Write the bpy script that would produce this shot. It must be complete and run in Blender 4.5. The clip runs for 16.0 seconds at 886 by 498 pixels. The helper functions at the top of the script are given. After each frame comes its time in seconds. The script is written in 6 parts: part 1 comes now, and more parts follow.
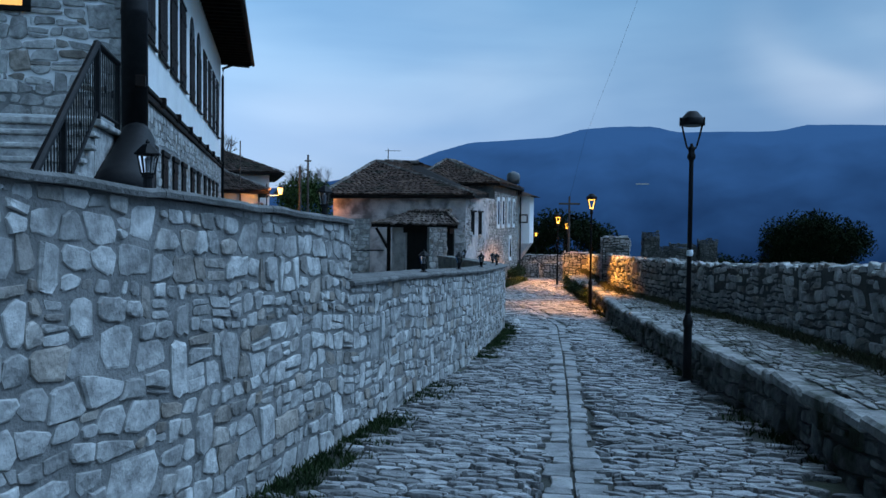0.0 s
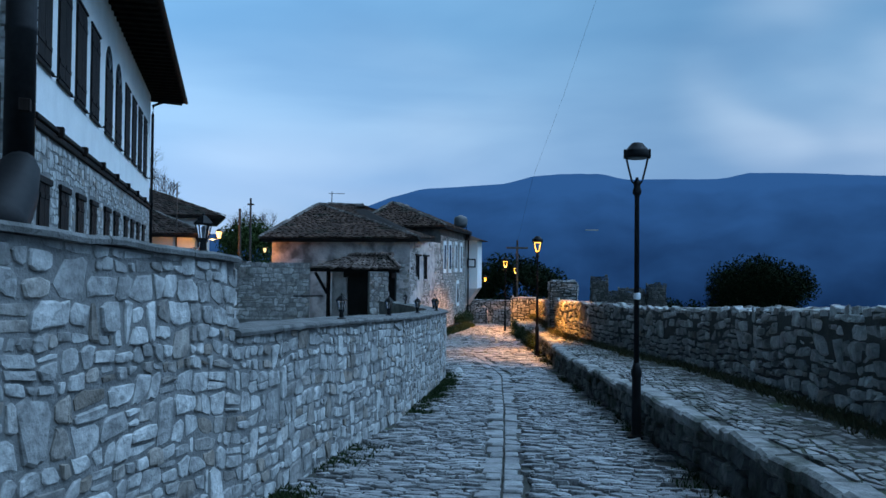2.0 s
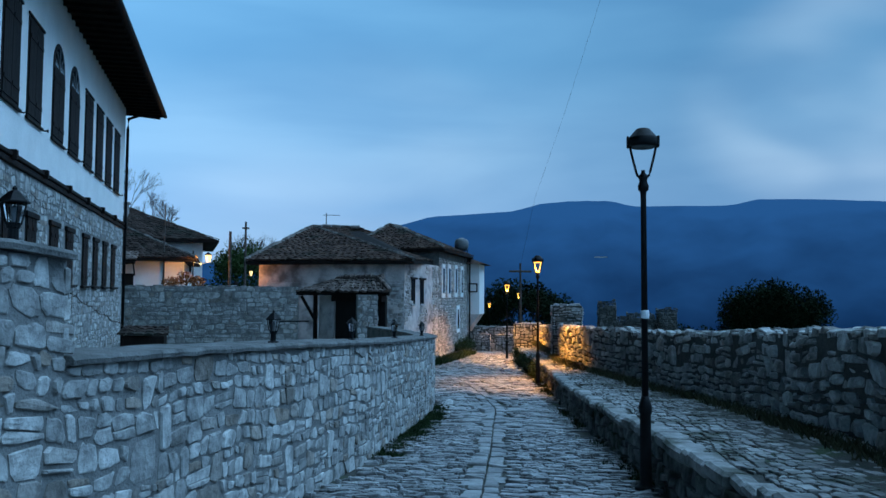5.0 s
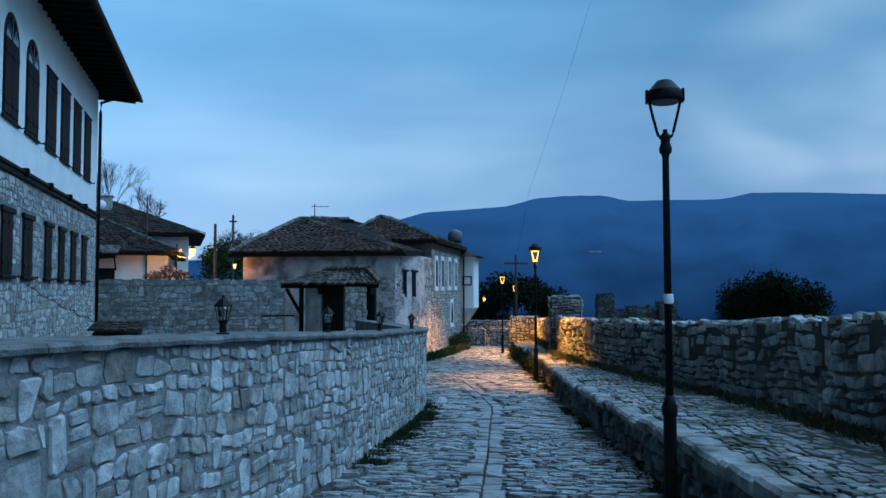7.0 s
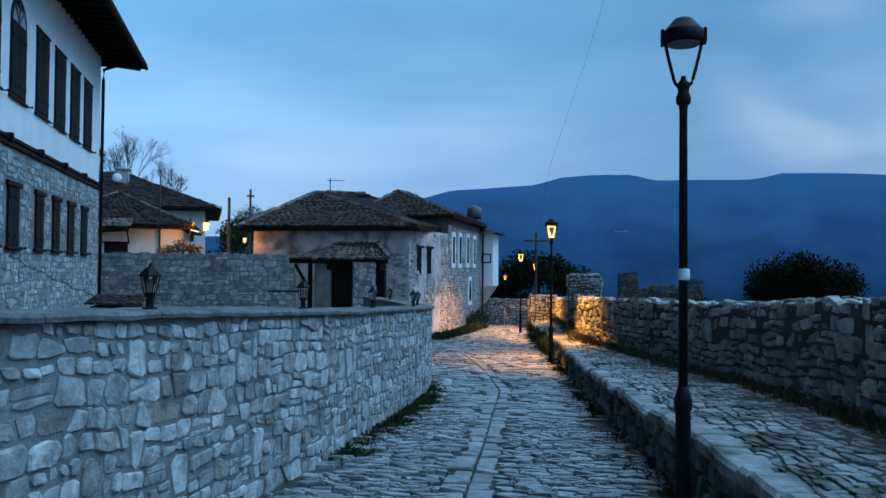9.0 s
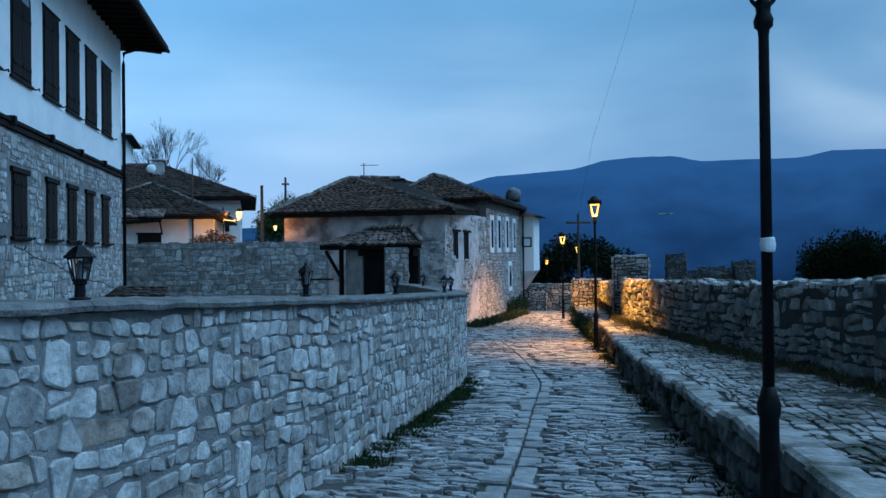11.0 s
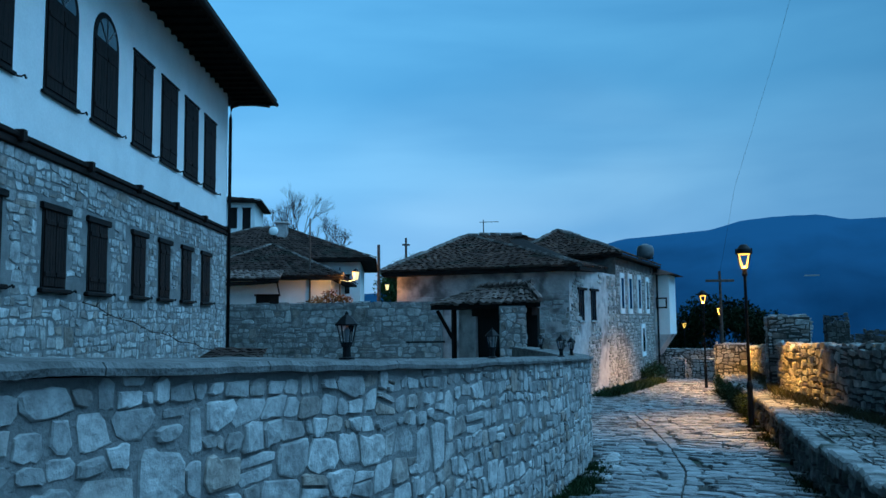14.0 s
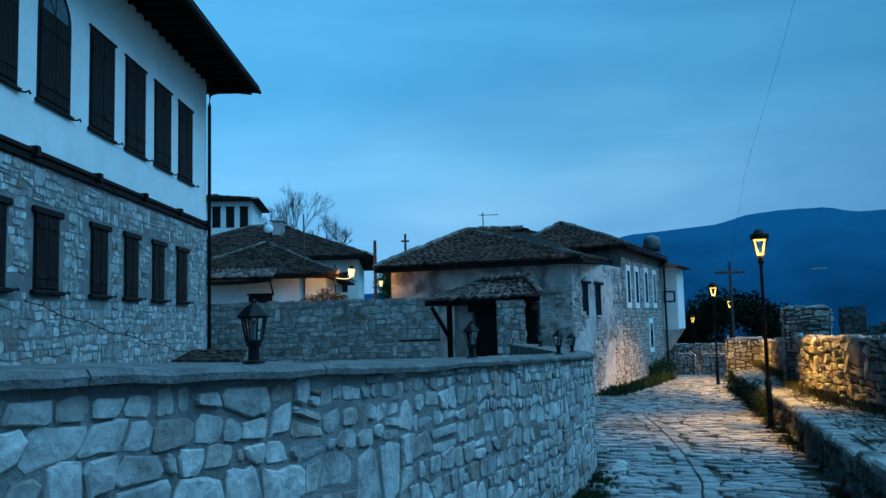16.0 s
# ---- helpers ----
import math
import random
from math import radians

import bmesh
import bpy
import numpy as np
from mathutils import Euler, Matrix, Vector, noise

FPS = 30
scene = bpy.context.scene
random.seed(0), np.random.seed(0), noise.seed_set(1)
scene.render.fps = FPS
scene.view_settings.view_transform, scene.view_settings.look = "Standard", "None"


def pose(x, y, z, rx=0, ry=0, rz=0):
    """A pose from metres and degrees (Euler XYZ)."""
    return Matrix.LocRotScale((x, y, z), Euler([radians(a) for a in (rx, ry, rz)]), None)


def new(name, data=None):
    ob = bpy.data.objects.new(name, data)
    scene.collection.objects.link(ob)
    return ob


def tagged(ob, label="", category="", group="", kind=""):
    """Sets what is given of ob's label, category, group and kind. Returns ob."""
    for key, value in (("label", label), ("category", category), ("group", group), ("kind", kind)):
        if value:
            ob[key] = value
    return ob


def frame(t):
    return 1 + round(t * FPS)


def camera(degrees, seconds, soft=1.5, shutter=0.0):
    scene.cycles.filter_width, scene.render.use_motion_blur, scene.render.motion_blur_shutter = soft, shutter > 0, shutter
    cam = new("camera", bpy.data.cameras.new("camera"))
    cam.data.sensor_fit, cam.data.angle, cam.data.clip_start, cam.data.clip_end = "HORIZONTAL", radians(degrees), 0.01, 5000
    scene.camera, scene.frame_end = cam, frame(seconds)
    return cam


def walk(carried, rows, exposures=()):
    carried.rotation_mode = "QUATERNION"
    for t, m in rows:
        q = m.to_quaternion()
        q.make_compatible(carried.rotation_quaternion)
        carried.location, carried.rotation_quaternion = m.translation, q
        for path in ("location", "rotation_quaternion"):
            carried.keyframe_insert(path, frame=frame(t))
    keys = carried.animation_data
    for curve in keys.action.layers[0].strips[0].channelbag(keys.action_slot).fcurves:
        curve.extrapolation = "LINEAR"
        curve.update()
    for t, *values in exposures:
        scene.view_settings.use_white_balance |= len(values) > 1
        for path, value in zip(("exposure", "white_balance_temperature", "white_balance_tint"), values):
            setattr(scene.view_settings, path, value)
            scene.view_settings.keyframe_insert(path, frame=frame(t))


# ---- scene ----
cam = camera(57.9, 16.0, 1.5)
METRES, EYE, TILT, LEAN, TURN = 10.0, 1.55, 0.0, 0.0, -11.7
ROWS = [
    (0.0, 0.0, 0.0, 0.0, 0.02, -1.99, -0.62),
    (0.5, 0.0103, 0.0273, -0.0007, -1.39, -1.99, -0.76),
    (1.0, 0.0237, 0.0495, -0.0025, -2.41, -1.22, -0.49),
    (1.5, 0.0343, 0.077, -0.0038, -2.78, -0.88, -0.62),
    (2.0, 0.0358, 0.1077, -0.006, -3.38, 1.32, -0.5),
    (2.5, 0.0445, 0.1432, -0.0089, -3.31, 1.52, -0.09),
    (3.0, 0.0537, 0.1666, -0.0098, -3.24, 1.51, -0.19),
    (3.5, 0.0595, 0.1998, -0.0122, -3.21, 1.54, 0.36),
    (4.0, 0.0741, 0.2246, -0.0151, -1.91, 2.89, -0.54),
    (4.5, 0.0854, 0.2537, -0.0191, -1.22, 3.28, -1.11),
    (5.0, 0.0923, 0.2854, -0.0214, -2.75, 3.3, -0.31),
    (7.5, 0.1113, 0.4392, -0.0353, -3.26, 2.74, 0.21),
    (8.0, 0.1226, 0.4616, -0.0368, -2.75, 1.72, 0.86),
    (8.5, 0.1361, 0.4832, -0.037, -1.89, 1.51, 0.04),
    (11.0, 0.1627, 0.627, -0.0449, 1.67, 0.5, 0.64),
    (11.5, 0.1663, 0.6595, -0.0458, 5.6, 0.62, 0.54),
    (12.0, 0.1647, 0.6951, -0.0463, 5.72, 0.77, 1.47),
    (12.5, 0.171, 0.7298, -0.0495, 8.56, 2.79, 1.26),
    (13.0, 0.1685, 0.7682, -0.0522, 9.49, 3.76, 0.75),
    (13.5, 0.1708, 0.8037, -0.0546, 9.74, 4.58, 1.0),
    (14.0, 0.1745, 0.8385, -0.0561, 10.88, 5.2, 0.64),
    (14.5, 0.1696, 0.8735, -0.0583, 10.96, 5.19, 1.17),
    (15.0, 0.1741, 0.905, -0.0599, 11.15, 5.21, 1.94),
    (15.5, 0.1783, 0.9354, -0.0604, 11.31, 5.17, 1.22),
    (16.0, 0.1799, 0.9671, -0.061, 11.36, 5.11, 1.46),
]
EXPOSURES = [(0.0, 0.1, 6500, 10), (2.0, 0.08, 6300, 8), (3.5, 0.05, 6000, 4), (5.0, -0.05, 5800, 0), (8.0, 0.0, 5900, 2), (12.5, 0.0, 5900, 2), (13.5, -0.13, 5450, -8), (14.5, -0.22, 4950, -16), (16.0, -0.24, 4900, -19)]
walk(cam, [(t, pose(0, 0, EYE, TILT, LEAN, TURN) @ pose(METRES * x, METRES * y, METRES * z, 90 + pitch, roll, yaw)) for t, x, y, z, yaw, pitch, roll in ROWS], EXPOSURES)

# ---- world and light ----
world = bpy.data.worlds.new("dusk_sky")
scene.world = world
world.use_nodes = True
wn, wl = world.node_tree.nodes, world.node_tree.links
wn.clear()


def sky_nodes():
    out = wn.new("ShaderNodeOutputWorld")
    bg = wn.new("ShaderNodeBackground")
    bg.inputs["Strength"].default_value = 1.0
    tc = wn.new("ShaderNodeTexCoord")
    sep = wn.new("ShaderNodeSeparateXYZ")
    wl.new(tc.outputs["Generated"], sep.inputs[0])
    ramp = wn.new("ShaderNodeValToRGB")
    el = ramp.color_ramp.elements
    el[0].position, el[0].color = 0.0, (0.30, 0.44, 0.66, 1)
    el[1].position, el[1].color = 1.0, (0.76, 1.16, 1.66, 1)
    for pos, col in ((0.10, (0.29, 0.48, 0.78, 1)), (0.17, (0.31, 0.52, 0.81, 1)), (0.28, (0.205, 0.43, 0.73, 1)), (0.42, (0.22, 0.46, 0.77, 1)), (0.62, (0.50, 0.80, 1.24, 1))):
        e = el.new(pos)
        e.color = col
    wl.new(sep.outputs["Z"], ramp.inputs[0])
    # soft cloud layers, stretched along the horizon
    mp = wn.new("ShaderNodeMapping")
    mp.inputs["Scale"].default_value = (1.2, 1.2, 5.0)
    wl.new(tc.outputs["Generated"], mp.inputs[0])
    nz = wn.new("ShaderNodeTexNoise")
    nz.inputs["Scale"].default_value, nz.inputs["Detail"].default_value, nz.inputs["Roughness"].default_value = 1.7, 5.0, 0.5
    nz.inputs["Distortion"].default_value = 0.4
    wl.new(mp.outputs[0], nz.inputs["Vector"])
    cr = wn.new("ShaderNodeValToRGB")
    cr.color_ramp.elements[0].position, cr.color_ramp.elements[0].color = 0.36, (0.80, 0.87, 0.92, 1)
    cr.color_ramp.elements[1].position, cr.color_ramp.elements[1].color = 0.72, (1.14, 1.13, 1.09, 1)
    wl.new(nz.outputs[0], cr.inputs[0])
    mul = wn.new("ShaderNodeMix")
    mul.data_type, mul.blend_type = "RGBA", "MULTIPLY"
    mul.inputs[0].default_value = 1.0
    wl.new(ramp.outputs[0], mul.inputs[6])
    wl.new(cr.outputs[0], mul.inputs[7])
    bank = mul.outputs[2]
    tip = wn.new("ShaderNodeMapping")
    tip.inputs["Rotation"].default_value = (radians(-16), radians(-14), 0)
    tip.inputs["Scale"].default_value = (1.6, 1.6, 4.0)
    wl.new(tc.outputs["Generated"], tip.inputs[0])
    nz2 = wn.new("ShaderNodeTexNoise")
    nz2.inputs["Scale"].default_value, nz2.inputs["Detail"].default_value, nz2.inputs["Distortion"].default_value = 1.5, 2.5, 0.4
    wl.new(tip.outputs[0], nz2.inputs["Vector"])
    for way, width, amount in (((0.66, 0.70, 0.21), 0.026, (0.44, 0.415, 0.36, 1)), ((0.13, 0.98, 0.12), 0.05, (0.10, 0.085, 0.06, 1))):
        dot = wn.new("ShaderNodeVectorMath")
        dot.operation = "DOT_PRODUCT"
        flat = wn.new("ShaderNodeVectorMath")
        flat.operation = "MULTIPLY"
        flat.inputs[1].default_value = (1, 1, 1.6)
        wl.new(tc.outputs["Generated"], flat.inputs[0])
        unit = wn.new("ShaderNodeVectorMath")
        unit.operation = "NORMALIZE"
        wl.new(flat.outputs[0], unit.inputs[0])
        wl.new(unit.outputs[0], dot.inputs[0])
        dot.inputs[1].default_value = Vector((way[0], way[1], way[2] * 1.6)).normalized()
        fall = wn.new("ShaderNodeMapRange")
        fall.interpolation_type = "SMOOTHERSTEP"
        fall.inputs["From Min"].default_value, fall.inputs["From Max"].default_value = 1.0 - width, 1.0
        wl.new(dot.outputs["Value"], fall.inputs[0])
        part_of = wn.new("ShaderNodeMath")
        part_of.operation = "MULTIPLY"
        wl.new(fall.outputs[0], part_of.inputs[0])
        streak = wn.new("ShaderNodeMapRange")
        streak.interpolation_type = "SMOOTHSTEP"
        streak.inputs["From Min"].default_value, streak.inputs["From Max"].default_value = 0.28, 0.72
        streak.inputs["To Max"].default_value = 0.8
        wl.new(nz2.outputs[0], streak.inputs[0])
        wl.new(streak.outputs[0], part_of.inputs[1])
        plus = wn.new("ShaderNodeMix")
        plus.data_type, plus.blend_type = "RGBA", "ADD"
        wl.new(part_of.outputs[0], plus.inputs[0])
        wl.new(bank, plus.inputs[6])
        plus.inputs[7].default_value = tuple(2.2 * c for c in amount[:3]) + (1,)
        bank = plus.outputs[2]
    # the high sky is brighter over the valley, where the day has gone down
    high = wn.new("ShaderNodeMapRange")
    high.interpolation_type = "SMOOTHSTEP"
    high.inputs["From Min"].default_value, high.inputs["From Max"].default_value = 0.40, 0.70
    wl.new(sep.outputs["Z"], high.inputs[0])
    west = wn.new("ShaderNodeMath")
    west.operation = "MULTIPLY"
    wl.new(high.outputs[0], west.inputs[0])
    wl.new(sep.outputs["X"], west.inputs[1])
    gain = wn.new("ShaderNodeMath")
    gain.operation = "MULTIPLY_ADD"
    wl.new(west.outputs[0], gain.inputs[0])
    gain.inputs[1].default_value = 3.7
    # the low sky pales towards the village and deepens over the valley
    side = wn.new("ShaderNodeMapRange")
    side.inputs["From Min"].default_value, side.inputs["From Max"].default_value = -0.30, 0.50
    side.inputs["To Min"].default_value, side.inputs["To Max"].default_value = 1.22, 0.78
    wl.new(sep.outputs["X"], side.inputs[0])
    wl.new(side.outputs[0], gain.inputs[2])
    lit = wn.new("ShaderNodeVectorMath")
    lit.operation = "SCALE"
    wl.new(bank, lit.inputs[0])
    wl.new(gain.outputs[0], lit.inputs["Scale"])
    wl.new(lit.outputs[0], bg.inputs[0])
    wl.new(bg.outputs[0], out.inputs[0])


sky_nodes()


# ---- materials ----
def material(name, a, b, scale=6.0, rough=0.85, bump=0.3, fine=40.0, vary=0.0, metal=0.0, per="island", stretch=(1, 1, 1), stain=None, spec=0.3, tint=None):
    """Two noise scales mix a and b; vary darkens or lightens piece by piece; stain: a third colour in blotches."""
    m = bpy.data.materials.new(name)
    m.use_nodes = True
    n, l = m.node_tree.nodes, m.node_tree.links
    bs = n["Principled BSDF"]
    bs.inputs["Roughness"].default_value, bs.inputs["Metallic"].default_value = rough, metal
    bs.inputs["Specular IOR Level"].default_value = spec
    tc = n.new("ShaderNodeTexCoord")
    mp = n.new("ShaderNodeMapping")
    mp.inputs["Scale"].default_value = stretch
    ge = n.new("ShaderNodeNewGeometry")
    l.new(ge.outputs["Position"], mp.inputs[0])
    n1 = n.new("ShaderNodeTexNoise")
    n1.inputs["Scale"].default_value, n1.inputs["Detail"].default_value = scale, 6.0
    n1.inputs["Roughness"].default_value = 0.65
    l.new(mp.outputs[0], n1.inputs["Vector"])
    n2 = n.new("ShaderNodeTexNoise")
    n2.inputs["Scale"].default_value, n2.inputs["Detail"].default_value = fine, 4.0
    l.new(mp.outputs[0], n2.inputs["Vector"])
    r1 = n.new("ShaderNodeValToRGB")
    r1.color_ramp.elements[0].position, r1.color_ramp.elements[0].color = 0.35, (*a, 1)
    r1.color_ramp.elements[1].position, r1.color_ramp.elements[1].color = 0.65, (*b, 1)
    l.new(n1.outputs[0], r1.inputs[0])
    col = r1.outputs[0]
    if stain:
        n3 = n.new("ShaderNodeTexNoise")
        n3.inputs["Scale"].default_value, n3.inputs["Detail"].default_value = stain[1], 5.0
        l.new(ge.outputs["Position"], n3.inputs["Vector"])
        rs = n.new("ShaderNodeValToRGB")
        rs.color_ramp.elements[0].position, rs.color_ramp.elements[1].position = stain[2], min(1.0, stain[2] + 0.16)
        l.new(n3.outputs[0], rs.inputs[0])
        ms = n.new("ShaderNodeMix")
        ms.data_type = "RGBA"
        l.new(rs.outputs[0], ms.inputs[0])
        l.new(col, ms.inputs[6])
        ms.inputs[7].default_value = (*stain[0], 1)
        col = ms.outputs[2]
    if tint:
        # a share of the pieces is of another stone
        pick = n.new("ShaderNodeMath")
        pick.operation = "MULTIPLY"
        l.new(n.new("ShaderNodeObjectInfo").outputs["Random"] if per == "object" else ge.outputs["Random Per Island"], pick.inputs[0])
        pick.inputs[1].default_value = 7.31
        part = n.new("ShaderNodeMath")
        part.operation = "FRACT"
        l.new(pick.outputs[0], part.inputs[0])
        share = n.new("ShaderNodeMapRange")
        share.inputs["From Min"].default_value, share.inputs["From Max"].default_value = 1.0 - 2 * tint[1], 1.0
        l.new(part.outputs[0], share.inputs[0])
        mt = n.new("ShaderNodeMix")
        mt.data_type, mt.blend_type = "RGBA", "MULTIPLY"
        l.new(share.outputs[0], mt.inputs[0])
        l.new(col, mt.inputs[6])
        mt.inputs[7].default_value = (*tint[0], 1)
        col = mt.outputs[2]
    hs = n.new("ShaderNodeHueSaturation")
    l.new(col, hs.inputs["Color"])
    mr = n.new("ShaderNodeMapRange")
    mr.inputs["To Min"].default_value, mr.inputs["To Max"].default_value = 1.0 - vary, 1.0 + vary
    if vary:
        if per == "object":
            src = n.new("ShaderNodeObjectInfo").outputs["Random"]
        else:
            src = ge.outputs["Random Per Island"]
        ad = n.new("ShaderNodeMath")
        ad.operation = "MULTIPLY_ADD"
        l.new(n2.outputs[0], ad.inputs[0])
        ad.inputs[1].default_value = 0.35
        l.new(src, ad.inputs[2])
        l.new(ad.outputs[0], mr.inputs[0])
        mr.inputs["From Max"].default_value = 1.3
    else:
        l.new(n2.outputs[0], mr.inputs[0])
        mr.inputs["To Min"].default_value, mr.inputs["To Max"].default_value = 0.9, 1.1
    l.new(mr.outputs[0], hs.inputs["Value"])
    l.new(hs.outputs[0], bs.inputs["Base Color"])
    if bump:
        ba = n.new("ShaderNodeMath")
        ba.operation = "ADD"
        l.new(n1.outputs[0], ba.inputs[0])
        l.new(n2.outputs[0], ba.inputs[1])
        bp = n.new("ShaderNodeBump")
        bp.inputs["Strength"].default_value, bp.inputs["Distance"].default_value = bump, 0.02
        l.new(ba.outputs[0], bp.inputs["Height"])
        l.new(bp.outputs[0], bs.inputs["Normal"])
    return m


def glow(name, colour, strength):
    m = bpy.data.materials.new(name)
    m.use_nodes = True
    bs = m.node_tree.nodes["Principled BSDF"]
    bs.inputs["Base Color"].default_value = (*colour, 1)
    bs.inputs["Emission Color"].default_value = (*colour, 1)
    bs.inputs["Emission Strength"].default_value = strength
    return m


def clear_glass(name):
    m = bpy.data.materials.new(name)
    m.use_nodes = True
    bs = m.node_tree.nodes["Principled BSDF"]
    bs.inputs["Base Color"].default_value = (0.95, 0.97, 1.0, 1)
    bs.inputs["Transmission Weight"].default_value = 1.0
    bs.inputs["Roughness"].default_value = 0.03
    bs.inputs["IOR"].default_value = 1.1
    return m


LIME = dict(a=(0.21, 0.207, 0.20), b=(0.52, 0.51, 0.49), scale=7.0, rough=0.9, bump=0.75, fine=22.0, vary=0.42, stain=((0.17, 0.165, 0.155), 4.0, 0.60), tint=((0.62, 0.54, 0.47), 0.14))
M_LIME = material("limestone", **LIME)
M_LIME_P = material("limestone_piece", per="object", **LIME)
GREY = dict(a=(0.21, 0.207, 0.20), b=(0.50, 0.49, 0.475), scale=6.0, rough=0.92, bump=0.8, fine=30.0, vary=0.45, stain=((0.09, 0.09, 0.083), 1.8, 0.58), tint=((0.66, 0.60, 0.54), 0.14))
M_GREYSTONE = material("weathered_stone", **GREY)
M_GREYSTONE_P = material("weathered_stone_piece", per="object", **GREY)
# mossy stone, its colour also darkened for the shade on the ledge face
MOSSY_SHADE = dict(a=(0.07, 0.072, 0.066), b=(0.24, 0.236, 0.225), scale=6.0, rough=0.95, bump=0.8, fine=30.0, vary=0.5, stain=((0.025, 0.032, 0.016), 2.2, 0.47))
M_MOSSY_SHADE = material("shaded_mossy_stone", **MOSSY_SHADE)
M_MOSSY_SHADE_P = material("shaded_mossy_stone_piece", per="object", **MOSSY_SHADE)
M_FLAG = material("worn_flagstone", (0.14, 0.14, 0.136), (0.34, 0.333, 0.32), 4.0, 0.9, 0.7, 26.0, 0.4, stain=((0.045, 0.05, 0.036), 1.7, 0.51))
M_MORTAR_M = material("grey_old_mortar", (0.075, 0.074, 0.07), (0.16, 0.157, 0.15), 3.0, 0.95, 0.6, 40.0)
M_RIDGE = material("mortared_hip_tile", (0.07, 0.06, 0.054), (0.20, 0.18, 0.165), 4.0, 1.0, 0.7, 26.0, 0.55, spec=0.05)
M_GREENLEAF = material("green_foliage", (0.022, 0.040, 0.012), (0.055, 0.085, 0.028), 3.0, 0.9, 0.0, 30.0, 0.4, spec=0.1)
M_PORCHTILE = material("brown_porch_tile", (0.085, 0.066, 0.058), (0.21, 0.165, 0.145), 5.0, 0.95, 0.7, 26.0, 0.5, stain=((0.05, 0.047, 0.042), 1.5, 0.57), spec=0.1)
M_RUIN = material("dark_ruin_stone", (0.05, 0.05, 0.05), (0.15, 0.147, 0.14), 5.0, 0.95, 0.9, 36.0, 0.5)
M_BROWNSTONE = material("brownish_field_stone", (0.24, 0.222, 0.205), (0.50, 0.465, 0.43), 6.0, 0.92, 0.9, 34.0, 0.46, stain=((0.14, 0.13, 0.12), 2.4, 0.56))
M_COBBLE = material("cobble_stone", (0.10, 0.10, 0.10), (0.31, 0.305, 0.30), 7.0, 0.42, 0.8, 45.0, 0.62, stain=((0.08, 0.08, 0.075), 1.2, 0.56), spec=0.5)
M_COBBLE_P = material("cobble_stone_piece", (0.10, 0.10, 0.10), (0.31, 0.305, 0.30), 7.0, 0.42, 0.8, 45.0, 0.62, per="object", stain=((0.08, 0.08, 0.075), 1.2, 0.56), spec=0.5)
M_SLAB = material("gutter_slab_stone", (0.10, 0.10, 0.098), (0.26, 0.255, 0.248), 6.0, 0.45, 0.6, 40.0, 0.4, per="object", spec=0.5)
M_MORTAR = material("lime_mortar", (0.14, 0.14, 0.136), (0.25, 0.245, 0.237), 3.0, 0.95, 0.6, 50.0)
M_MORTAR_D = material("dark_joint_earth", (0.035, 0.035, 0.03), (0.08, 0.078, 0.07), 3.0, 0.95, 0.6, 50.0)
M_ROADBED = material("road_bed_earth", (0.025, 0.028, 0.022), (0.065, 0.062, 0.055), 2.0, 0.95, 0.6, 40.0, stain=((0.04, 0.07, 0.02), 1.1, 0.56))
M_COPING = material("concrete_coping", (0.085, 0.084, 0.08), (0.20, 0.197, 0.19), 5.0, 0.9, 0.8, 45.0, stain=((0.09, 0.09, 0.085), 2.2, 0.54))
M_WHITE = material("white_plaster", (0.76, 0.76, 0.75), (0.86, 0.86, 0.85), 1.2, 0.9, 0.12, 25.0)
M_OLDPLASTER = material("weathered_plaster", (0.40, 0.362, 0.35), (0.62, 0.57, 0.545), 2.4, 0.95, 0.7, 14.0, stain=((0.17, 0.155, 0.15), 1.5, 0.50))
M_DARKWOOD = material("dark_stained_wood", (0.006, 0.0045, 0.004), (0.017, 0.011, 0.009), 9.0, 0.75, 0.3, 60.0, stretch=(1, 1, 0.12), spec=0.15)
M_WOODFRAME = material("dark_frame_wood", (0.005, 0.004, 0.004), (0.012, 0.010, 0.009), 9.0, 0.7, 0.2, 60.0, spec=0.15)
M_IRON = material("black_painted_iron", (0.005, 0.005, 0.006), (0.011, 0.011, 0.012), 8.0, 0.6, 0.1, 80.0, spec=0.15)
M_TILE = material("old_roof_tile", (0.020, 0.015, 0.013), (0.062, 0.044, 0.037), 3.0, 1.0, 0.7, 26.0, 0.55, stain=((0.030, 0.031, 0.025), 0.9, 0.55), spec=0.05)
M_STONEROOF = material("brown_mossy_roof_tile", (0.032, 0.021, 0.017), (0.098, 0.064, 0.050), 2.5, 1.0, 0.7, 26.0, 0.6, stain=((0.028, 0.029, 0.022), 0.8, 0.55), spec=0.05)
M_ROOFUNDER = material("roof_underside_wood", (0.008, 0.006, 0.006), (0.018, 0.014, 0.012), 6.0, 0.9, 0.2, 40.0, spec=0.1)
M_GRASS = material("grass", (0.010, 0.024, 0.006), (0.030, 0.050, 0.014), 5.0, 0.9, 0.3, 60.0, 0.4)
M_DRYGRASS = material("dry_grass", (0.05, 0.06, 0.03), (0.12, 0.11, 0.06), 5.0, 0.9, 0.3, 60.0, 0.4)
M_LEAF = material("dark_foliage", (0.006, 0.011, 0.005), (0.016, 0.026, 0.010), 3.0, 0.9, 0.0, 30.0, 0.4, spec=0.1)
M_BARK = material("bark", (0.05, 0.04, 0.035), (0.11, 0.09, 0.08), 10.0, 0.95, 0.5, 60.0)
M_TWIG = material("dark_twig_bark", (0.018, 0.015, 0.014), (0.045, 0.038, 0.034), 10.0, 0.95, 0.3, 60.0)
